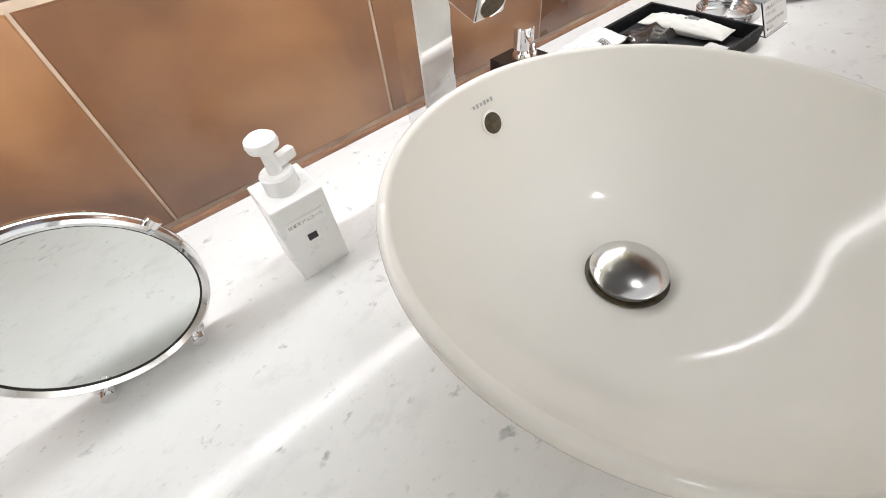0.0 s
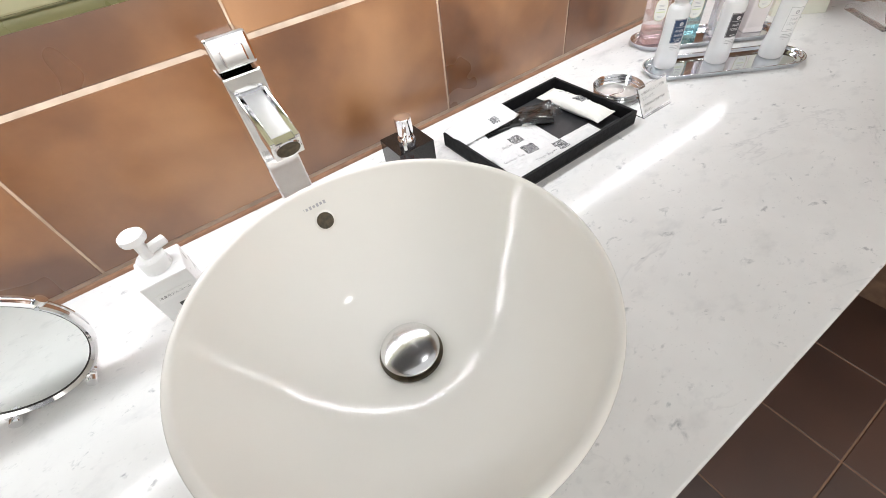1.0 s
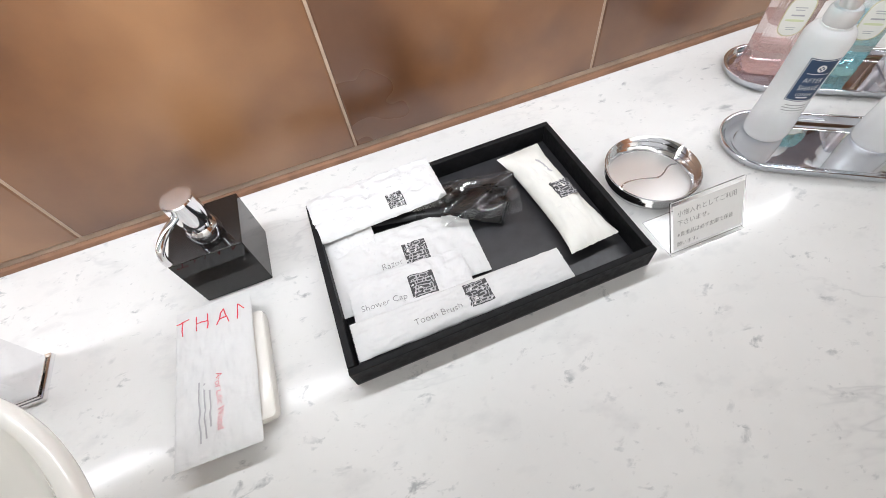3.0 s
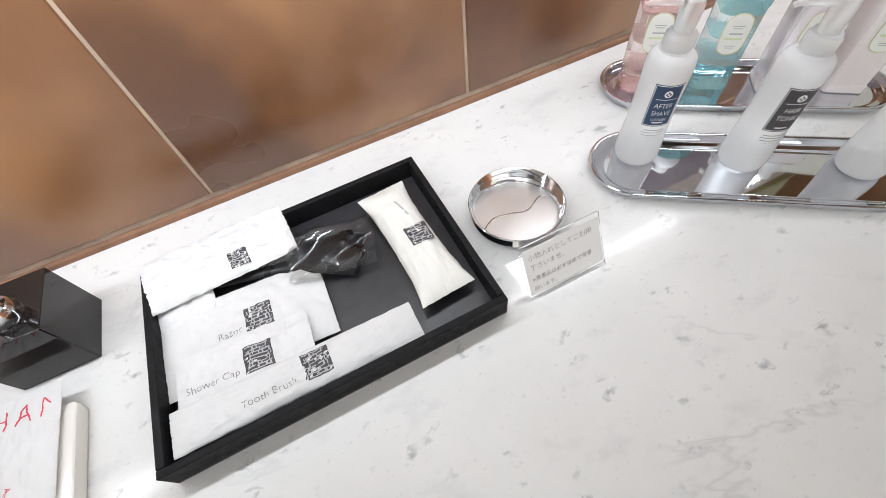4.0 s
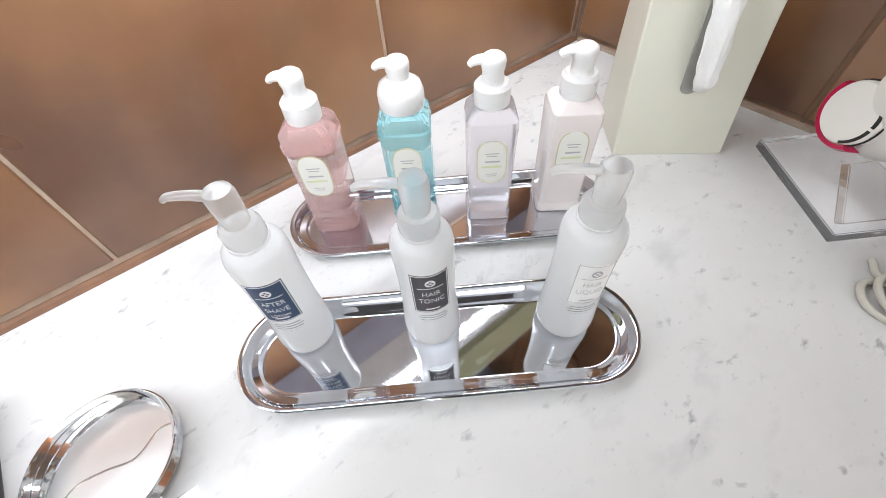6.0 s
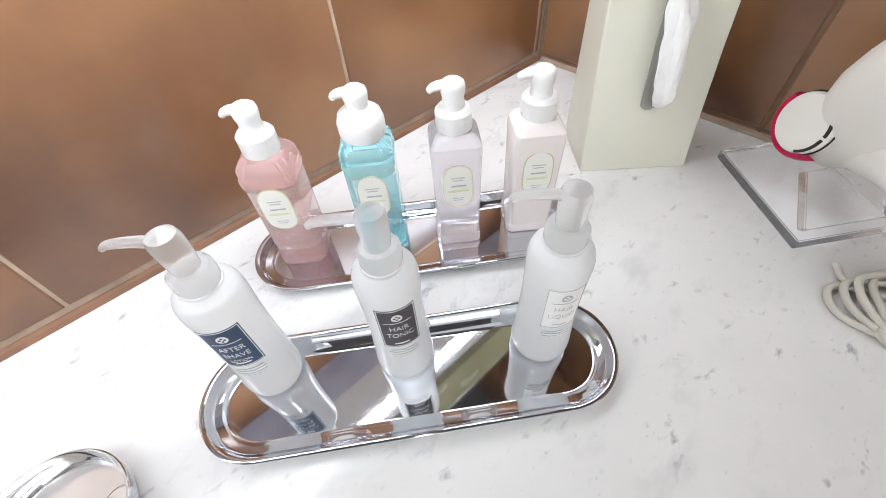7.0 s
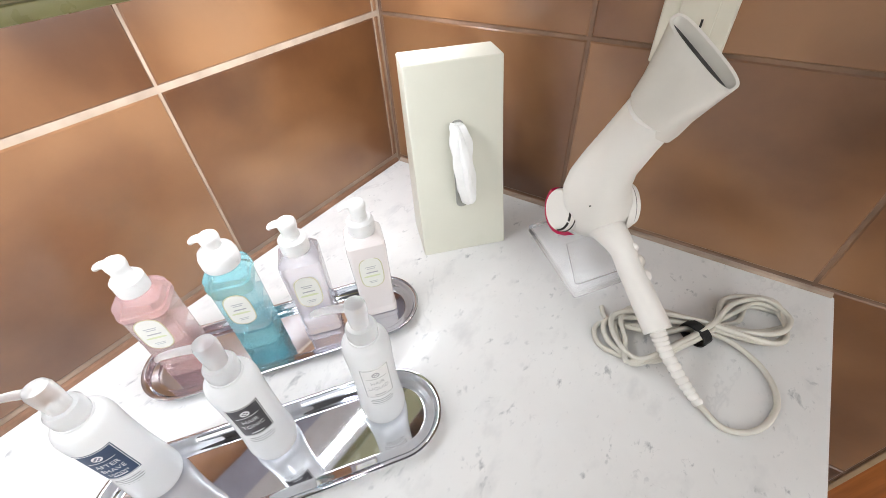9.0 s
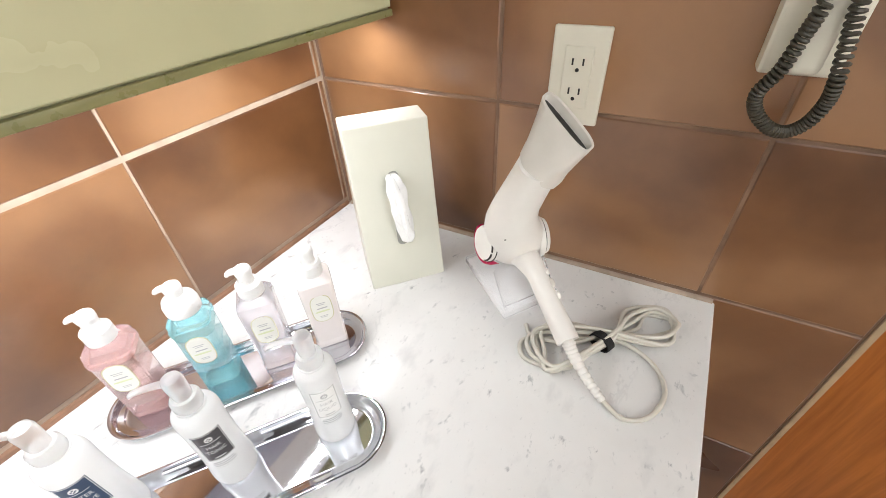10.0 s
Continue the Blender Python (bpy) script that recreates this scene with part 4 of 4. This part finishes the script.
for z in (0.0, 0.0015, 0.06, 0.125, 0.19, 0.2505, 0.252):
    f, i = z / 0.252, 0.001 if z in (0.0, 0.252) else 0
    y0, y1 = 0.042 * f + 0.004 * math.sin(math.pi * f), 0.080 + 0.011 * f
    rings.append(rounded(0.120 - 2 * i, y1 - y0 - 2 * i, 0.002, z, 2, 0, (y0 + y1) / 2))
part("case", loft(rings), CREAM, tissue_box)
lean = math.degrees(math.atan2(0.042, 0.252))
fm = pose(0, 0.0235, 0.126) @ pose(0, 0, 0, 90 - lean)
# raised plate whose grey stands for the shaded inside of the box
part("slot", loft([rounded(0.016, 0.118, 0.007, z, 5) for z in (-0.002, 0.0013)]), SLOT_SHADE, tissue_box, m=fm)
path = smooth_path([(-0.003, 0.056, 0.0), (-0.003, 0.055, 0.010), (-0.001, 0.040, 0.016), (0.001, 0.012, 0.018), (0.003, -0.02, 0.017), (0.0065, -0.044, 0.013), (0.0085, -0.054, 0.006)], 8)
rings = []
for k, p in enumerate(path):
    f = k / (len(path) - 1)
    w = 0.0030 + 0.0080 * math.sin(math.pi * (0.08 + 0.84 * f ** 1.25))
    ring = []
    for j in range(22):
        a = 2 * math.pi * j / 22
        fold = 1 + 0.38 * math.sin(4 * a + 5 * f) + 0.34 * noise.noise(Vector((math.cos(a) * 3, math.sin(a) * 3, f * 7)))
        ring.append((p.x + w * fold * math.cos(a), p.y + 0.10 * w * math.sin(3 * a), p.z + w * fold * 0.55 * math.sin(a)))
    rings.append(ring)
part("tissue", loft(rings), TISSUE, tissue_box, "white tissue pulled out", m=fm)

# ---------------------------------------------------------------- hair dryer on its acrylic stand
dryer = thing("hair_dryer", pose(0, 0, 0), "white hair dryer with flat nozzle resting in an acrylic stand", "hair dryer")
HB = Vector((0.930, -0.405, 0.893))
barrel = (Vector((0.870, -0.446, 1.050)) - HB).normalized()
NK = HB + barrel * 0.160
across = Vector((-0.62, 0.78, 0.0)).normalized()
across = (across - barrel * across.dot(barrel)).normalized()
dep = across.cross(barrel).normalized()


def rings_along(spec, a, b, c):
    """Rings round an axis: (distance, half width, half depth, sideways bend)."""
    out = []
    for o, w, d, *off in spec:
        q = HB + a * o + b * (off[0] if off else 0.0)
        out.append([q + b * w * math.cos(2 * math.pi * k / 36) + c * d * math.sin(2 * math.pi * k / 36) for k in range(36)])
    return out


part("housing", loft(rings_along([(-0.042, 0.006, 0.005), (-0.0405, 0.018, 0.015), (-0.034, 0.031, 0.025), (-0.020, 0.040, 0.032), (0.0, 0.0430, 0.0350), (0.020, 0.0415, 0.0345, 0.004), (0.042, 0.0390, 0.0328, 0.0120), (0.066, 0.0345, 0.0298, 0.0165), (0.095, 0.0296, 0.0268, 0.0160), (0.140, 0.0256, 0.0248, 0.0080), (0.175, 0.0238, 0.0238, 0.001)], barrel, across, dep)), WARM_WHITE, dryer)
dot = HB + barrel * 0.058 + across * 0.030 - dep * 0.0245
part("screw_hole", tube([dot, dot - dep * 0.0035], 0.0016, 10), DARK, dryer)
tip_a, tip_b = Vector((0.903, -0.431, 1.114)), Vector((0.870, -0.495, 1.076))
tip_c, slot_dir = (tip_a + tip_b) / 2, (tip_b - tip_a).normalized()
out_dir = (tip_c - NK).normalized()
thin = slot_dir.cross(out_dir).normalized()
if thin.x > 0:
    thin = -thin


def mouth(f, a):
    """Where the nozzle's slanted mouth sits along its axis."""
    return -0.8 * max(0.0, (f - 0.6) / 0.4) * a


rings = []
for f, w, d in ((0.0, 0.0252, 0.0252), (0.10, 0.0256, 0.0248), (0.35, 0.0280, 0.0200), (0.7, 0.0345, 0.0125), (1.0, 0.0400, 0.0080), (1.0, 0.0375, 0.0058), (0.85, 0.0350, 0.0052), (0.3, 0.022, 0.005)):
    q = NK.lerp(tip_c, f)
    ring = []
    for k in range(40):
        a = 2 * math.pi * k / 40
        e = 1.0 if f < 0.1 else 0.62
        side = d * math.copysign(abs(math.sin(a)) ** e, math.sin(a))
        ring.append(q + slot_dir * w * math.copysign(abs(math.cos(a)) ** e, math.cos(a)) + thin * side + out_dir * mouth(f, side))
    rings.append(ring)
part("nozzle", loft(rings), GREY_PLASTIC, dryer, "beige-grey flat nozzle")
# dark plate set in the mouth to paint the shade of the hollow
q = NK.lerp(tip_c, 0.93)
part("nozzle_shade", loft([[q + out_dir * o + slot_dir * 0.0362 * math.copysign(abs(math.cos(a)) ** 0.62, math.cos(a)) + thin * 0.0054 * math.copysign(abs(math.sin(a)) ** 0.62, math.sin(a)) for a in [2 * math.pi * k / 40 for k in range(40)]] for o in (-0.002, 0.0)]), DARK, dryer, "dark plate for the shade inside the nozzle")
for sgn, nm in ((1, "intake_cap"), (-1, "intake_cap")):
    face_dir = Vector((-0.80, 0.56, 0.20)).normalized() if sgn > 0 else -across
    base = Matrix.Translation(HB + across * sgn * (0.0435 if sgn > 0 else 0.0365)) @ face_dir.to_track_quat("Z", "Y").to_matrix().to_4x4()
    cap = part(nm, lathe([(0, 0.0085), (0.016, 0.0080), (0.0250, 0.0060), (0.0265, 0.0035), (0.0265, -0.014), (0, -0.014)], 40), WARM_WHITE, dryer, m=base)
    part("dark_gap", lathe([(0.0262, -0.0005), (0.0272, 0.0008), (0.0280, -0.0005)], 40), DARK, cap)
    for k in range(2):
        a0 = math.radians(-60 + 62 * k)
        arc_ring = [[(rr * math.cos(a0 + i * 0.075), rr * math.sin(a0 + i * 0.075), zz) for rr, zz in ((0.0232, 0.0060), (0.0232, 0.0072), (0.0256, 0.0068), (0.0256, 0.0056))] for i in range(14)]
        part("vent", loft(arc_ring), DARK, cap)
    if sgn > 0:
        turn = face_dir.to_track_quat("Z", "Y").to_matrix()
        arc = [a for a in (2 * math.pi * k / 96 for k in range(192)) if (turn @ Vector((math.cos(a), math.sin(a), 0))).dot(Vector((-0.71, 0.70, 0))) > 0.05]
        best, cur = [], []
        for a in arc:
            if cur and a - cur[-1] > 0.1:
                best, cur = (cur if len(cur) > len(best) else best), []
            cur.append(a)
        best = cur if len(cur) > len(best) else best
        section = [(0.0268, -0.006), (0.0269, 0.0034), (0.0305, 0.0040), (0.0325, -0.002), (0.0325, -0.016)]
        part("red_ring", loft([[(r * math.cos(a), r * math.sin(a), z) for r, z in section] for a in best]), RED, cap, "crimson crescent")
    else:
        part("rim", lathe([(0.0272, -0.008), (0.0276, -0.0010), (0.0296, -0.0010), (0.0312, -0.010)], 40), WARM_WHITE, cap)
hp = smooth_path([HB - barrel * 0.012 + Vector((-0.002, -0.004, -0.004)), (0.893, -0.446, 0.882), (0.872, -0.470, 0.868), (0.850, -0.496, 0.852), (0.830, -0.5195, 0.8373)], 6)
part("handle", tube(hp, [0.026 - 0.0122 * min(1, i / 8) ** 0.7 + 0.0012 * max(0, (i - 10) / 14) for i in range(len(hp))], 24, flat=0.95), WARM_WHITE, dryer)
hd = (hp[-1] - hp[-8]).normalized()
sidev = hd.cross(Vector((0, 0, 1))).normalized()
topv = sidev.cross(hd)
for f, s in ((8, 0.0060), (11, 0.0080), (14, 0.0070)):
    q = hp[f] + topv * 0.0065 - sidev * 0.0100
    b = bmesh.new()
    bmesh.ops.create_uvsphere(b, u_segments=20, v_segments=12, radius=1.0)
    bmesh.ops.transform(b, verts=b.verts, matrix=Matrix.Translation(q) @ Matrix((hd, sidev, topv)).transposed().to_4x4() @ Matrix.Diagonal((s, s * 0.8, 0.0050, 1)))
    part("switch", b, GREY_PLASTIC if f == 11 else WARM_WHITE, dryer)
cable0 = hp[-1] - hd * 0.004
relief = smooth_path([cable0, cable0 + hd * 0.022 + Vector((0, 0, -0.003)), (0.802, -0.556, 0.8150), (0.789, -0.578, 0.8062)], 14)
part("strain_relief", tube(relief, [0.0082 - 0.0040 * i / (len(relief) - 1) + 0.0010 * (i % 3 > 0) for i in range(len(relief))], 14), WARM_WHITE, dryer, "ribbed cable sleeve")
loops = [relief[-1], (0.779, -0.604, 0.8036), (0.797, -0.630, 0.8034), (0.836, -0.641, 0.8034), (0.870, -0.624, 0.8045), (0.886, -0.588, 0.8075)]
rnd = random.Random(4)
for k in range(5):
    dz = 0.0045 + 0.0035 * k
    w = (-0.009, 0.006, -0.003, 0.010, 0.002)[k]
    loops += [(0.884 + w * 0.3, -0.552 + w * 0.3, TOP + dz + 0.002), (0.866 + w, -0.500 + w * 0.6, TOP + dz), (0.842 + w, -0.470 - w, TOP + dz * 0.8), (0.814 + w, -0.484 - w, TOP + dz * 0.7), (0.806 - w, -0.516 + w, TOP + dz * 0.7),
              (0.842 - w, -0.542 + w * 0.5, TOP + dz), (0.886 - w * 0.3, -0.566 - w * 0.4, TOP + dz + 0.003), (0.932 + w, -0.584 + w, TOP + dz), (0.964 + w * 0.8, -0.610 - w, TOP + dz * 0.8), (0.952 - w, -0.640 + w * 0.4, TOP + dz * 0.7), (0.912 - w, -0.622 - w * 0.7, TOP + dz)]
loops += [(0.884, -0.560, 0.815), (0.85, -0.52, 0.812), (0.845, -0.47, 0.8045), (0.86, -0.455, 0.8045)]
part("cable", tube(smooth_path(loops, 7), 0.0030, 10), CABLE, dryer, "coiled off-white cable")
run, out = Vector((0.9, -0.43, 0)).normalized(), Vector((0.43, 0.9, 0)).normalized()
band = []
for k in range(24):
    a = 2 * math.pi * k / 24
    ray = out * 0.0150 * math.cos(a) + Vector((0, 0, 0.0108)) * math.sin(a)
    mid = Vector((0.872, -0.556, 0.8125)) + ray
    thick = ray.normalized() * 0.0009
    band.append([mid - run * 0.0062 - thick, mid + run * 0.0062 - thick, mid + run * 0.0062 + thick, mid - run * 0.0062 + thick])
part("cable_tie", loft(band, loop=True), VELCRO, dryer, "black fabric cable tie")

stand = thing("dryer_stand", pose(0, 0, 0), "clear acrylic stand under the hair dryer", "stand")


def slab(a, b, c, thick):
    """A plate with corner a, edges a-b and a-c."""
    a, b, c = Vector(a), Vector(b), Vector(c)
    n = (b - a).cross(c - a).normalized() * thick
    quad = [a, b, b + c - a, c]
    bm = loft([quad, [q + n for q in quad]])
    bmesh.ops.bevel(bm, geom=bm.edges[:], offset=0.001, segments=2, affect="EDGES")
    return bm


SL, SF = Vector((0.947, -0.312, TOP + 0.0005)), Vector((0.857, -0.422, TOP + 0.0005))
along = Vector((0.83, -0.555, 0)).normalized()
back = (SL - SF).normalized()
part("foot_plate", slab(SF, SF + along * 0.098, SL, 0.011), STAND_CLEAR, stand).visible_shadow = False
UF = SF + along * 0.006 + back * 0.013 + Vector((0, 0, 0.0113))
part("rest", slab(UF, UF + along * 0.086, UF + Vector((0.021, 0.028, 0.041)), 0.009), STAND_CLEAR, stand).visible_shadow = False


# ---------------------------------------------------------------- tiles
GAP = 0.0045


def tile_mesh(w, h, t=0.0085, ch=0.0016):
    bm = bmesh.new()
    rect = lambda a, b, z: [(-a, -b, z), (a, -b, z), (a, b, z), (-a, b, z)]
    loft([rect(w / 2, h / 2, 0), rect(w / 2, h / 2, t - ch), rect(w / 2 - ch, h / 2 - ch, t)], bm=bm)
    return bm


cache = {}


def lay(parent, w, h, m, mat, name="tile", t=0.0085):
    key = (round(w, 4), round(h, 4), mat.name)
    if key not in cache:
        cache[key] = finish(tile_mesh(w, h, t), name, mat, 20)
    ob = new(name, cache[key])
    ob.parent = parent
    ob.matrix_basis = m
    return ob


LEVEL = 1.053   # the joint over the counter
ROWS_Z = [(0.475, 0.808), (0.808, LEVEL)] + [(LEVEL + STEP * k, LEVEL + STEP * (k + 1)) for k in range(4)]
WIDE = 0.0075
for k in range(-6, 4):
    x0, x1 = (k * STEP, (k + 1) * STEP) if k < 3 else (0.999, WALL_X)
    for z0, z1 in ROWS_Z[1:]:
        if x0 > -1.9:
            lay(wall_back, x1 - x0 - 0.0032, z1 - z0 - WIDE, pose((x0 + x1) / 2, 0.0085, (z0 + z1) / 2, 90, 0, 0), TILE)
for y1, y0 in ((-0.004, -0.328), (-0.328, -0.661), (-0.661, -0.857)):
    for z0, z1 in [(0.142, 0.475)] + ROWS_Z:
        lay(wall_end, y1 - y0 - GAP, z1 - z0 - GAP, pose(0.0085, (y0 + y1) / 2, (z0 + z1) / 2) @ pose(0, 0, 0, 90, 0, -90), TILE)
for i in range(-7, 8):
    for j in range(0, 6):
        cx, cy = 0.464 + 0.3 * (i - 0.5), -0.933 + 0.3 * (0.5 - j) + 0.3
        if -1.75 < cx < 2.2 and -2.25 < cy < -0.4:
            lay(floor, 0.296, 0.296, pose(cx, cy, -0.0085), FLOOR_TILE)
